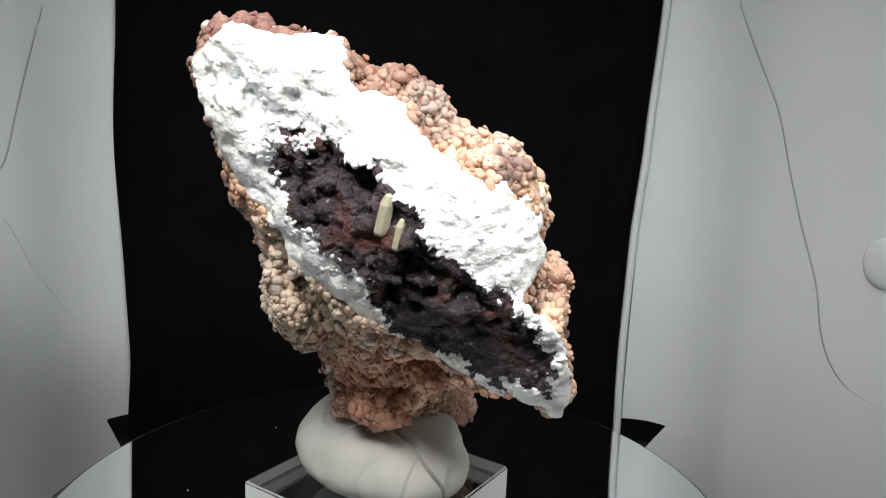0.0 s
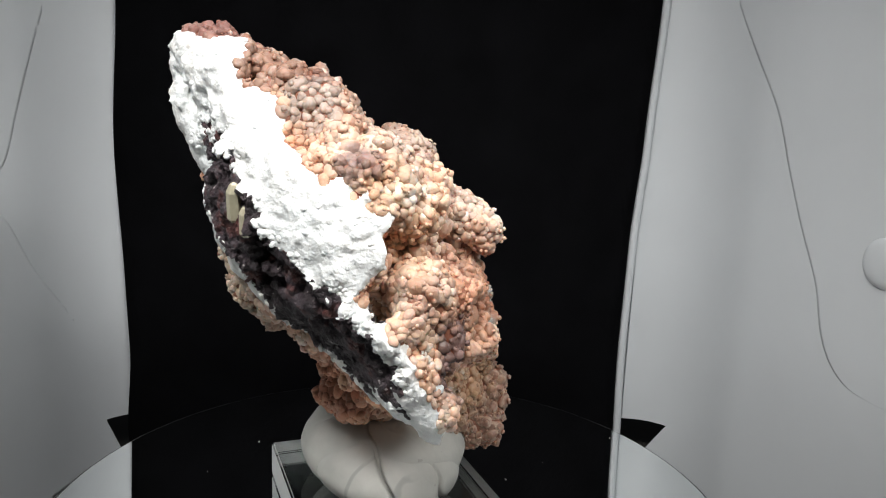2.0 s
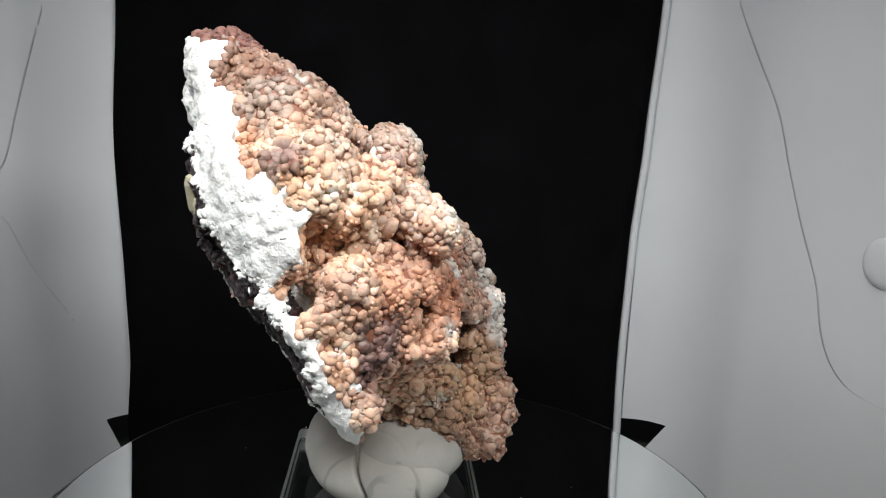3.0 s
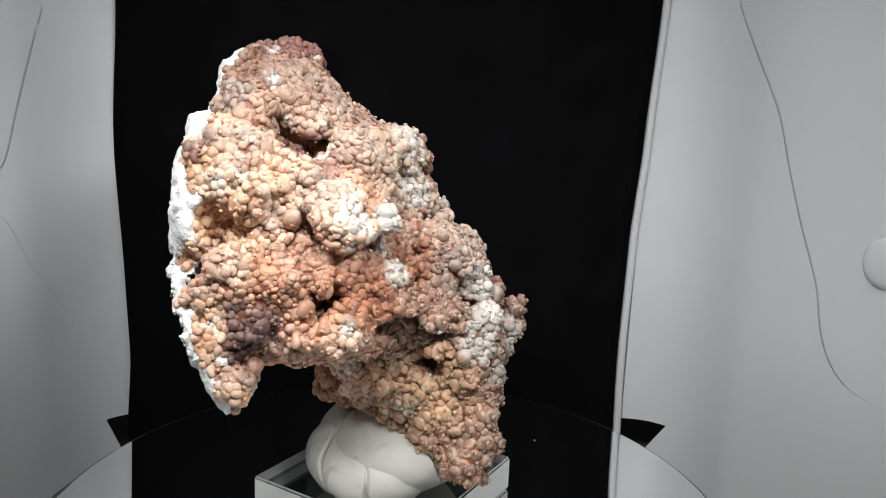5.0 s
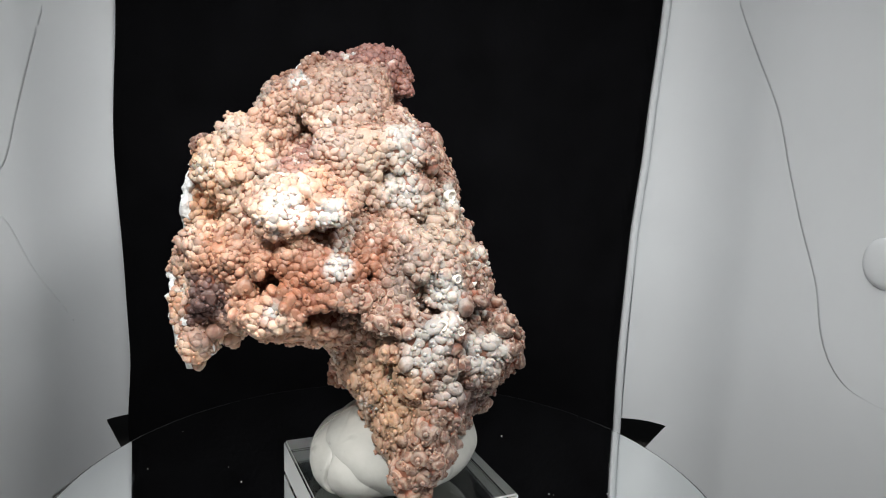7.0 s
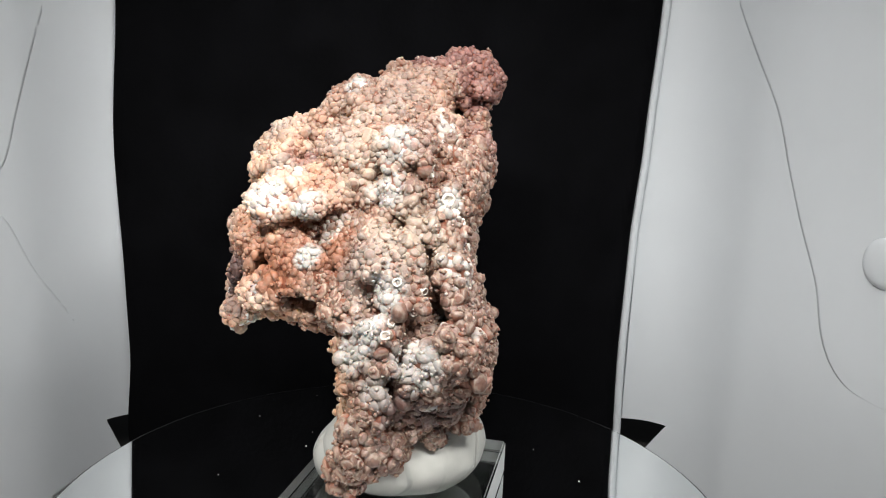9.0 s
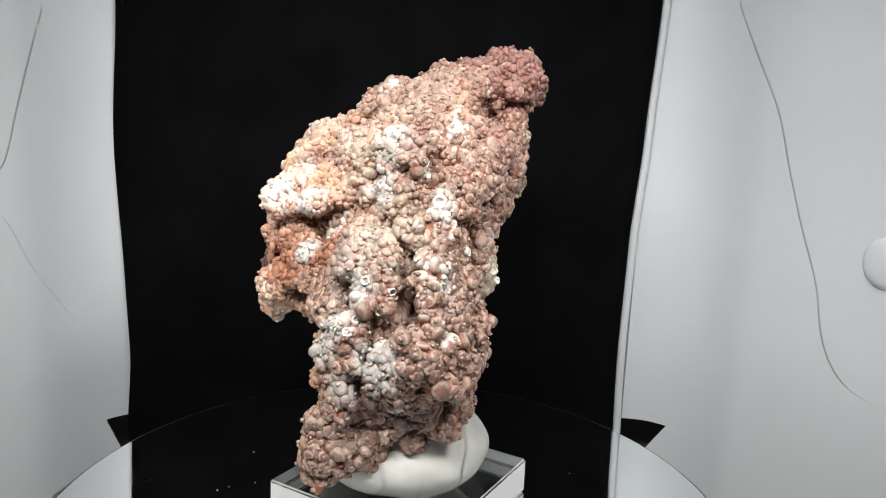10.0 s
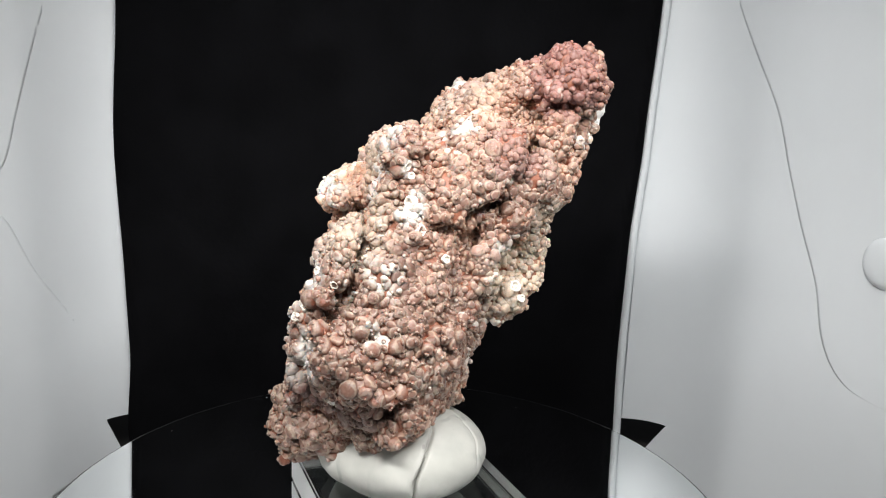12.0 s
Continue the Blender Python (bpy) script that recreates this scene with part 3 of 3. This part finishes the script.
lobe((-0.04, -5.36, 8.34), (0.36, 1.27, 2.91), (-73, 33, -104))
lobe((-1.46, 1.64, 8.24), (0.64, 1.58, 4.05), (-22, -19, 142))
lobe((-0.82, -0.66, 8.05), (1.70, 2.12, 5.03), (146, 9, 168))
lobe((1.48, -4.88, 7.90), (0.63, 2.06, 3.39), (52, 30, -108))
lobe((-2.95, -2.97, 7.76), (0.62, 1.32, 1.79), (-50, 33, -160))
lobe((-1.43, -2.31, 7.10), (0.90, 1.88, 3.83), (-19, 28, -143))
lobe((1.92, -2.33, 6.38), (0.59, 2.43, 2.79), (144, -71, -162))
lobe((1.77, 2.16, 6.28), (0.64, 1.35, 2.05), (-14, 7, -153))
lobe((1.14, -0.46, 5.42), (0.57, 1.55, 4.37), (-54, -3, 157))
lobe((-1.88, 0.73, 5.09), (0.67, 2.02, 2.13), (-40, 24, -179))
lobe((-0.00, 2.61, 4.88), (0.99, 1.70, 2.11), (13, -33, -98))
lobe((-0.13, -0.25, 3.74), (0.68, 1.34, 2.82), (160, -65, 93))
lobe((1.48, 2.29, 3.17), (0.67, 1.21, 1.59), (-74, 36, 95))
lobe((-4.25, -3.35, 14.45), (1.00, 1.05, 1.05), (0, 0, 0))
lobe((4.42, -4.35, 6.05), (0.45, 0.60, 0.80), (0, 0, 0))
lobe((-0.80, 3.00, 6.20), (0.80, 0.85, 0.85), (0, 0, 0))

SWELLS = []


def swell(centre, reach, height):
    """A place where the body stands proud, or is hollow where the height is negative, in centimetres."""
    SWELLS.append((centre, reach, height))


swell((2.95, -3.74, 5.61), 1.50, -0.41)
swell((2.38, 2.36, 2.49), 0.60, 0.41)
swell((4.64, -3.32, 10.66), 0.95, -0.36)
swell((-1.14, 2.68, 8.76), 1.50, -0.46)
swell((-4.87, -3.64, 15.23), 0.60, 0.34)
swell((1.56, -4.04, 13.90), 0.60, -0.32)
swell((-2.45, -5.01, 15.65), 0.60, -0.21)
swell((-1.10, -0.75, 13.34), 0.60, -0.36)
swell((-3.40, -0.57, 9.36), 0.95, -0.30)
swell((-0.12, 3.51, 4.33), 0.95, -0.27)
swell((-3.81, -3.90, 15.59), 0.60, 0.24)
swell((-4.56, -2.96, 11.01), 0.95, 0.26)
swell((3.83, -1.38, 7.77), 0.60, 0.45)
swell((-4.60, -4.67, 13.12), 0.60, 0.20)
swell((2.36, 1.73, 8.15), 0.60, -0.30)
swell((-3.31, -4.14, 8.77), 0.60, 0.30)
swell((-0.72, 0.73, 11.80), 0.60, 0.25)
swell((-0.74, -5.16, 14.88), 0.60, -0.17)
swell((0.35, -4.12, 14.31), 0.60, 0.16)
swell((3.41, -5.49, 10.44), 0.60, 0.46)
swell((-0.26, -3.06, 4.70), 0.60, -0.25)
swell((-0.17, -5.86, 8.22), 0.95, -0.28)
swell((4.57, -5.33, 6.71), 0.60, -0.17)
swell((2.21, 0.40, 5.35), 0.95, -0.22)
swell((-2.84, 0.92, 5.41), 0.60, -0.22)
swell((-4.54, -2.38, 13.38), 0.95, -0.21)
swell((1.81, 0.92, 10.65), 0.95, -0.26)
swell((-4.14, -1.86, 9.32), 0.60, -0.24)
swell((0.31, -1.65, 13.25), 0.60, -0.25)
swell((-0.14, -6.03, 13.08), 0.60, 0.20)
swell((0.60, 2.75, 8.97), 0.60, 0.34)
swell((-1.12, 2.66, 8.97), 0.60, 0.48)
swell((-0.91, -4.67, 9.04), 0.60, 0.38)
swell((2.60, -4.52, 12.98), 0.60, 0.17)
swell((0.67, -2.90, 12.14), 0.60, -0.35)
swell((-3.42, -4.82, 10.27), 0.60, -0.20)
swell((1.68, 2.83, 7.61), 0.60, 0.15)
swell((0.01, 3.80, 6.75), 0.60, 0.18)
swell((-1.96, -1.25, 4.69), 0.60, 0.17)
swell((3.59, -6.00, 9.98), 1.50, -0.10)
swell((-1.25, 1.25, 11.01), 0.60, 0.26)
swell((0.63, -0.00, 12.02), 0.60, 0.22)
swell((3.41, -5.03, 6.08), 0.60, 0.18)
swell((0.82, 3.21, 5.18), 0.60, -0.19)
swell((-0.85, 2.24, 10.14), 0.60, -0.15)
swell((3.96, -4.80, 6.31), 0.95, 0.44)
swell((-3.81, -2.81, 15.88), 0.60, -0.25)
swell((3.93, -5.68, 10.35), 0.60, -0.24)
swell((2.71, -2.51, 5.97), 0.60, -0.27)
swell((-3.88, -3.97, 8.85), 0.95, -0.18)
swell((4.43, -1.91, 6.93), 0.60, 0.31)
swell((0.13, 1.25, 12.02), 0.60, -0.24)
swell((3.23, -0.47, 7.56), 0.95, -0.28)
swell((-2.96, -4.96, 15.69), 0.60, -0.19)
swell((-4.93, -3.64, 15.29), 0.60, 0.24)
swell((2.19, 2.60, 4.51), 0.60, 0.23)
swell((-0.11, -2.33, 4.31), 0.60, 0.32)
swell((-3.53, -0.60, 8.18), 0.60, -0.27)
swell((2.14, 1.81, 1.87), 0.60, -0.14)
swell((-0.89, 2.68, 8.29), 0.60, 0.27)
swell((-1.76, -5.04, 15.12), 0.60, 0.14)
swell((2.75, 3.47, 3.43), 0.60, -0.11)
swell((3.80, -2.98, 6.49), 0.60, -0.20)
swell((2.40, -2.63, 12.83), 1.50, -0.10)
swell((-2.61, 0.07, 5.16), 0.95, -0.19)
swell((-2.60, -3.35, 6.87), 0.60, 0.16)
swell((-1.31, -5.35, 8.18), 0.95, -0.18)
swell((2.98, -6.13, 8.65), 0.60, 0.20)
swell((3.79, -1.49, 9.56), 0.60, 0.18)
swell((1.82, -5.19, 13.18), 0.60, 0.14)
swell((-2.81, 1.19, 6.98), 0.60, 0.18)
swell((-0.19, -5.19, 14.59), 0.60, -0.11)
swell((-2.21, 2.04, 4.05), 0.60, 0.22)
swell((0.17, 3.85, 6.01), 0.60, 0.16)
swell((4.46, -4.29, 9.34), 0.60, 0.14)
swell((-3.59, -1.96, 7.40), 0.60, 0.13)
swell((-5.48, -4.35, 14.40), 0.60, -0.09)
# hollows between the lumps
for spot in ((3.45, -5.00, 10.10), (2.88, -0.67, 9.57), (2.66, 0.61, 8.51), (3.15, -5.40, 8.77), (3.98, -3.34, 9.71),
             (0.86, -5.60, 12.79), (-2.70, 0.09, 8.51), (-1.08, 2.02, 5.12), (-0.96, 0.45, 11.39), (0.58, 3.05, 4.08), (-0.25, 3.28, 4.55), (1.92, -0.24, 9.87), (2.2, -2.3, 12.0)):
    swell(spot, 0.36, -0.56)
swell((3.60, -2.46, 8.06), 0.40, -0.30)
# knobbly clumps
for spot, reach in (((3.62, -1.58, 10.40), 0.55), ((2.84, -0.37, 10.54), 0.34), ((0.14, 0.13, 12.44), 0.5), ((-0.45, -2.42, 13.77), 0.5), ((1.62, 1.92, 8.98), 0.6),
                    ((2.36, 1.10, 7.53), 0.45), ((0.65, -4.70, 13.90), 0.45), ((1.56, -1.62, 12.69), 0.45), ((3.95, -2.01, 10.90), 0.4), ((4.36, -4.60, 9.36), 0.5),
                    ((-0.36, 1.31, 9.45), 0.6), ((-3.37, -0.83, 12.00), 0.5), ((-0.46, 3.71, 6.80), 0.45), ((4.18, -3.50, 9.12), 0.45)):
    swell(spot, reach, 0.30)


def swelling(p):
    out = np.zeros(len(p))
    for centre, reach, height in SWELLS:
        near = np.abs(p - np.array(centre)).max(1) < 3.2 * reach
        out[near] += height * np.exp(-((p[near] - np.array(centre)) ** 2).sum(1) / (2 * reach * reach))
    return out


FACE_AT = np.array([1.094, -6.42, 10.38])      # a point of the broken face, its inward way, and its two axes
FACE_IN = np.array([0.1169, 0.9738, 0.1951])
FACE_U = np.array([0.9929, -0.1192, 0.0])
FACE_V = np.array([-0.0233, -0.1937, 0.9808])


def face_depth(p):
    """How far p lies behind the bulging broken face."""
    r = p - FACE_AT
    u, v = r @ FACE_U, r @ FACE_V
    curve = -0.239 + 0.047 * u + 0.080 * v + 0.082 * u * u + 0.067 * u * v + 0.079 * v * v
    return r @ FACE_IN - np.minimum(curve, 1.35)


def in_core(p):
    """Positive where the dark core shows on the broken face."""
    r = p - FACE_AT
    u, v = r @ FACE_U, r @ FACE_V
    out = np.full(len(p), -9.0)
    for cu, cv, a, b, turn in ((-2.25, 0.55, 2.15, 1.25, -38), (0.25, -1.9, 3.0, 1.25, -41)):
        c, s = math.cos(radians(turn)), math.sin(radians(turn))
        x, y = (u - cu) * c + (v - cv) * s, -(u - cu) * s + (v - cv) * c
        out = np.maximum(out, 1 - np.sqrt((x / a) ** 2 + (y / b) ** 2))
    return out + 0.20 * value_noise(p, 1.3, 21) + 0.20 * value_noise(p, 3.6, 22) + 0.10 * value_noise(p, 7.0, 24)


def in_white(p):
    """Positive in the white matrix, a layer behind the broken face."""
    u = (p - FACE_AT) @ FACE_U
    v = (p - FACE_AT) @ FACE_V
    layer = 0.50 - 0.34 * np.clip((v - 0.8) / 0.8, 0, 1) * np.clip((u + 0.4) / 1.4, 0, 1) + 0.55 * np.exp(-((v + 0.05) / 0.95) ** 2) * np.clip((u + 1.0) / 2.0, 0, 1)
    layer += 0.55 * np.exp(-((u + 0.9) ** 2 + (v - 2.2) ** 2) / 1.3)
    layer -= 0.58 * np.clip((-0.7 - v) / 0.8, 0, 1) * np.clip((u - 0.8) / 1.0, 0, 1)
    layer += 1.2 * np.clip(in_core(p) * 2.5 + 1.0, 0, 1)
    layer = np.minimum(layer, 0.25 + 1.5 * (v + 1.15 + 0.8 * (u + 3.2)))
    return layer - face_depth(p) + 0.26 * value_noise(p, 1.0, 31) + 0.20 * value_noise(p, 2.6, 32)


def build_specimen():
    lo, hi, step = (-6.4, -8.2, 1.2), (6.0, 5.0, 16.8), 0.16
    g, shape = grid_of(lo, hi, step)
    d = (blob(LOBES, g.reshape(-1, 3)) + swelling(g.reshape(-1, 3))).reshape(shape)
    # twice as fine
    for ax in range(3):
        a = np.moveaxis(d, ax, 0)
        b = np.empty((2 * a.shape[0] - 1, *a.shape[1:]))
        b[::2] = a
        b[1::2] = (a[1:] + a[:-1]) / 2
        d = np.moveaxis(b, 0, ax)
    step /= 2
    near = np.abs(d) < 0.66
    p = np.argwhere(near) * step + np.array(lo)
    v = d[near]
    white, core = in_white(p), in_core(p)
    lumps = 0.52 * (0.52 - cell_noise(p, 0.8, 3)) + 0.40 * (0.5 - cell_noise(p, 1.6, 7)) - 0.17
    crust = np.clip(0.5 - white * 2.0, 0, 1)
    chunks = 0.30 * (0.5 - cell_noise(p, 1.2, 43)) + 0.14 * (0.5 - cell_noise(p, 3.4, 46)) + 0.04 * value_noise(p, 5.5, 41)
    shards = 0.30 * (0.5 - cell_noise(p * np.array([1, 1, 1.5]), 1.9, 83)) + 0.22 * value_noise(p, 3.0, 85) + 0.12 * value_noise(p, 6.5, 86) - 0.16
    inner = np.clip(core * 6, 0, 1) * (1 - crust)
    v = v + crust * lumps + (1 - crust) * (1 - inner) * chunks + inner * shards
    corner = (p - FACE_AT) @ FACE_V * 0.78 - (p - FACE_AT) @ FACE_U * 0.62
    v = np.minimum(v, 7.1 - corner + 0.2 * chunks)
    v = np.minimum(v, face_depth(p) + 0.32 + swelling(p) + (1 - inner) * chunks + inner * shards)
    d[near] = v
    verts, quads = surface(d, np.array(lo), step)
    verts, quads = largest(verts, quads)
    mid = verts[quads].mean(1)
    a, b, c = verts[quads[:, 0]], verts[quads[:, 1]], verts[quads[:, 2]]
    nrm = np.cross(b - a, c - a)
    nrm /= np.linalg.norm(nrm, axis=1)[:, None] + 1e-12
    white, core = in_white(mid) > 0, in_core(mid) > 0
    core &= face_depth(mid) < 1.0
    core &= white
    white &= ~core
    rest = ~(white | core)
    for name, keep, material, label in (("crust", rest, DEEP_CRUST, "dark red-brown crust beneath the nodules"), ("white_matrix", white, MATRIX, "bright white matrix"),
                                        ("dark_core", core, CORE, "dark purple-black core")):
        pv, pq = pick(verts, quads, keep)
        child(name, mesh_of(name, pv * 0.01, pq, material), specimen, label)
    return mid[rest], nrm[rest], mid[white], nrm[white], mid[core], nrm[core]


crust_mid, crust_nrm, white_mid, white_nrm, core_mid, core_nrm = build_specimen()


def nodule_shapes(count, seed, fine, rough=1.0, flat=False):
    """Unit lumps, uneven, some with a flattened crown."""
    out = []
    for k in range(count):
        bm = bmesh.new()
        bmesh.ops.create_icosphere(bm, subdivisions=fine, radius=1.0)
        v = np.array([w.co for w in bm.verts])
        f = np.array([[w.index for w in face.verts] for face in bm.faces])
        bm.free()
        n = 0.30 * value_noise(v + 7.3 * k, 1.1, seed) + 0.12 * value_noise(v + 7.3 * k, 2.6, seed + 1)
        w = v * (1 + rough * n)[:, None]
        if flat and k % 3:
            w[:, 2] = np.where(w[:, 2] > 0.45, 0.45 + (w[:, 2] - 0.45) * 0.4, w[:, 2])
        out.append((w, f, v[:, 2]))
    return out


def turn_to(n, spin):
    """Axes whose third is n, turned about it."""
    h = np.array([1.0, 0, 0]) if abs(n[0]) < 0.8 else np.array([0, 1.0, 0])
    a = np.cross(h, n)
    a /= np.linalg.norm(a)
    b = np.cross(n, a)
    c, s = math.cos(spin), math.sin(spin)
    return np.stack([a * c + b * s, b * c - a * s, n], 1)


def scatter(points, normals, rng, size, spacing, tries):
    """Points kept apart by their own sizes: rows of place, normal, radius."""
    cells, kept = {}, []
    order = rng.permutation(len(points))[:tries]
    radii = size(points[order], rng)
    for i, r in zip(order, radii):
        p = points[i]
        key = tuple((p // 0.4).astype(int))
        clash = False
        for a in (-1, 0, 1):
            for b in (-1, 0, 1):
                for c in (-1, 0, 1):
                    for q, s in cells.get((key[0] + a, key[1] + b, key[2] + c), ()):
                        if (q[0] - p[0]) ** 2 + (q[1] - p[1]) ** 2 + (q[2] - p[2]) ** 2 < (spacing * (r + s)) ** 2:
                            clash = True
        if clash:
            continue
        cells.setdefault(key, []).append((p, r))
        kept.append((p, normals[i], r))
    return kept


def nodule_size(p, rng):
    patch = 0.5 + 0.5 * value_noise(p, 0.55, 61)
    coarse = 0.05 * np.clip((p[:, 1] + 0.5) / 2.5, 0, 1) * np.clip((9.5 - p[:, 2]) / 2.0, 0, 1)
    return np.clip(0.065 + coarse + 0.075 * patch + rng.gamma(1.2, 0.032, len(p)), 0.06, 0.235)


def joined(name, rows, shapes, material, label, rng, smooth=True, squash=(0.7, 1.2)):
    """Many lumps in one mesh; rows: place, normal, radius."""
    vs, fs, caps, base = [], [], [], 0
    for k, (p, n, r) in enumerate(rows):
        v, f, c = shapes[k % len(shapes)]
        axes = turn_to(n, rng.uniform(0, 6.28))
        vs.append((v * (r * np.array([rng.uniform(0.8, 1.3), rng.uniform(0.8, 1.3), rng.uniform(*squash)]))) @ axes.T + p)
        fs.append(f + base)
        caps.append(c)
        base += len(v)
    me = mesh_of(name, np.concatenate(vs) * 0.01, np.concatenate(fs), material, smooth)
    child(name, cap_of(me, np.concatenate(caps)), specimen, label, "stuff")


def build_nodules():
    rng = np.random.default_rng(11)
    kept = scatter(crust_mid, crust_nrm, rng, nodule_size, 0.57, 70000)
    kept = [(p + n * r * rng.uniform(-0.42, 0.32), n, r) for p, n, r in kept]
    kept.sort(key=lambda k: -k[2])
    shapes, small = nodule_shapes(9, 71, 2, 1.0, True), nodule_shapes(8, 71, 1)
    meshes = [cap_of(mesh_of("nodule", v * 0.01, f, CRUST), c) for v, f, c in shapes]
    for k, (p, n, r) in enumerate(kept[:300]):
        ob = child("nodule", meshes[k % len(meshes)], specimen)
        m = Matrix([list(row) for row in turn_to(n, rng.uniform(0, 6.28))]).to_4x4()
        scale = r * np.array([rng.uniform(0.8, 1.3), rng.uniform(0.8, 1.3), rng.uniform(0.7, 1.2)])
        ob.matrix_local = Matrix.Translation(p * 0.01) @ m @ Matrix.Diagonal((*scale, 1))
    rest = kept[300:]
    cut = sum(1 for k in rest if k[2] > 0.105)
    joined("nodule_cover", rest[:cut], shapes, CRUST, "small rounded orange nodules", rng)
    # beads: the smallest nodules, and knobs that sit on the larger ones
    beads = rest[cut:]
    for p, n, r in kept[:3400]:
        if r > 0.10:
            for _ in range(2):
                w = n + rng.normal(0, 0.6, 3)
                w /= np.linalg.norm(w)
                beads.append((p + w * r * 0.88, w, r * rng.uniform(0.22, 0.42)))
    joined("bead_cover", beads, small, CRUST, "fine beads between the nodules", rng)
    # angular grains on the broken face
    grain, shard = nodule_shapes(8, 75, 2, 1.7), nodule_shapes(8, 75, 1, 1.6)
    size = lambda lo, hi: (lambda p, g: g.uniform(lo, hi, len(p)))
    white = scatter(white_mid, white_nrm, rng, size(0.03, 0.08), 0.8, 6000)[:140]
    rim = np.abs(in_core(white_mid)) < 0.16
    white += scatter(white_mid[rim], white_nrm[rim], rng, size(0.04, 0.10), 0.6, 3000)[:300]
    joined("matrix_grain", white, grain, MATRIX, "white crystalline grains", rng, True, (0.25, 0.6))
    dark = scatter(core_mid, core_nrm, rng, size(0.03, 0.13), 0.75, 4000)[:1200]
    rim = in_core(core_mid) < 0.16
    dark += scatter(core_mid[rim], core_nrm[rim], rng, size(0.05, 0.13), 0.5, 3000)[:500]
    joined("core_grain", dark, shard, CORE, "dark angular grains", rng, False, (0.2, 0.55))


build_nodules()


def broken_nodules():
    """Nodules whose crown has broken off: white-edged cups with a hollow."""
    rng = random.Random(8)
    spots = (((-0.94, 0.76, 11.80), 0.17), ((-0.99, 0.85, 11.55), 0.12), ((-1.18, 1.31, 10.81), 0.20), ((-1.05, 1.30, 10.45), 0.14), ((-1.30, 1.30, 10.25), 0.15),
             ((-1.38, 1.26, 9.96), 0.18), ((-1.55, 1.10, 10.35), 0.12), ((0.59, 1.72, 9.52), 0.16), ((0.35, 2.87, 8.44), 0.13), ((0.95, 2.60, 8.60), 0.14),
             ((1.77, 2.78, 7.33), 0.17), ((1.45, 3.00, 7.15), 0.14), ((1.40, 3.00, 7.45), 0.12), ((1.56, 3.19, 6.15), 0.13), ((0.64, 3.04, 7.87), 0.13),
             ((-3.40, -1.80, 7.95), 0.17), ((-3.74, -1.72, 7.66), 0.12), ((2.45, 1.12, 7.27), 0.13), ((-1.69, 2.62, 7.16), 0.13), ((-2.20, 0.70, 9.10), 0.13))
    for spot, r in spots:
        k = ((crust_mid - np.array(spot)) ** 2).sum(1).argmin()
        at, n = crust_mid[k], crust_nrm[k]
        bm = bmesh.new()
        rings = []
        wob = [rng.uniform(0.85, 1.15) for _ in range(14)]
        for radius, z in ((0.95, -0.6), (1.05, 0.0), (1.0, 0.42), (0.86, 0.55), (0.68, 0.42), (0.55, 0.05), (0.25, -0.1)):
            rings.append([bm.verts.new((r * radius * wob[a] * math.cos(a * math.tau / 14), r * radius * wob[a] * math.sin(a * math.tau / 14), r * (z + 0.1 * wob[a]))) for a in range(14)])
        for p, q in zip(rings, rings[1:]):
            for a in range(14):
                bm.faces.new((p[a], p[(a + 1) % 14], q[(a + 1) % 14], q[a]))
        bm.faces.new(rings[-1])
        m = Matrix([list(row) for row in turn_to(n, 0.0)]).to_4x4()
        bmesh.ops.transform(bm, matrix=Matrix.Diagonal((0.01, 0.01, 0.01, 1)) @ Matrix.Translation(at + n * 0.06) @ m, verts=bm.verts[:])
        part("broken_nodule", bm, CHALK, specimen, "broken nodule with a white rim", True)


broken_nodules()


def crystal(at, length, width, lean, tip):
    """A six-sided prism with a blunt point, lying on the dark core."""
    bm = bmesh.new()
    rings = []
    for z, r in ((-0.5, 0.75), (-0.42, 1.0), (0.25, 0.95), (0.46, 0.5), (0.5, 0.2)):
        rings.append([bm.verts.new((r * width / 2 * math.cos(a * math.pi / 3), r * width / 2 * 0.8 * math.sin(a * math.pi / 3), z * length)) for a in range(6)])
    for p, q in zip(rings, rings[1:]):
        for k in range(6):
            bm.faces.new((p[k], p[(k + 1) % 6], q[(k + 1) % 6], q[k]))
    bm.faces.new(rings[0][::-1])
    bm.faces.new(rings[-1])
    up = Vector(FACE_V) * math.cos(lean) + Vector(FACE_U) * math.sin(lean) - Vector(FACE_IN) * tip
    m = Matrix.Translation(Vector(at) * 0.01) @ up.to_track_quat("Z", "Y").to_matrix().to_4x4() @ Matrix.Diagonal((0.01, 0.01, 0.01, 1))
    bmesh.ops.transform(bm, matrix=m, verts=bm.verts[:])
    part("crystal", bm, CRYSTAL, specimen, "pale yellowish crystal")


crystal((-0.33, -6.66, 11.15), 1.05, 0.42, 0.22, 0.02)
crystal((0.03, -6.66, 10.70), 0.80, 0.32, 0.20, 0.0)


# ---- movement: all that stands on the disc turns with it ----
def motions():
    turns = ((0.0, 0.0), (1.0, 17.2), (2.0, 34.6), (3.0, 52.3), (4.0, 69.9), (5.0, 87.4), (6.0, 104.6), (7.0, 122.5),
             (8.0, 141.0), (9.0, 159.0), (10.0, 176.9), (11.0, 195.0), (12.0, 212.6))
    for thing in (specimen, putty, stand, turntable):
        walk(thing, [(t, pose(0, 0, 0, 0, 0, -a)) for t, a in turns])


motions()
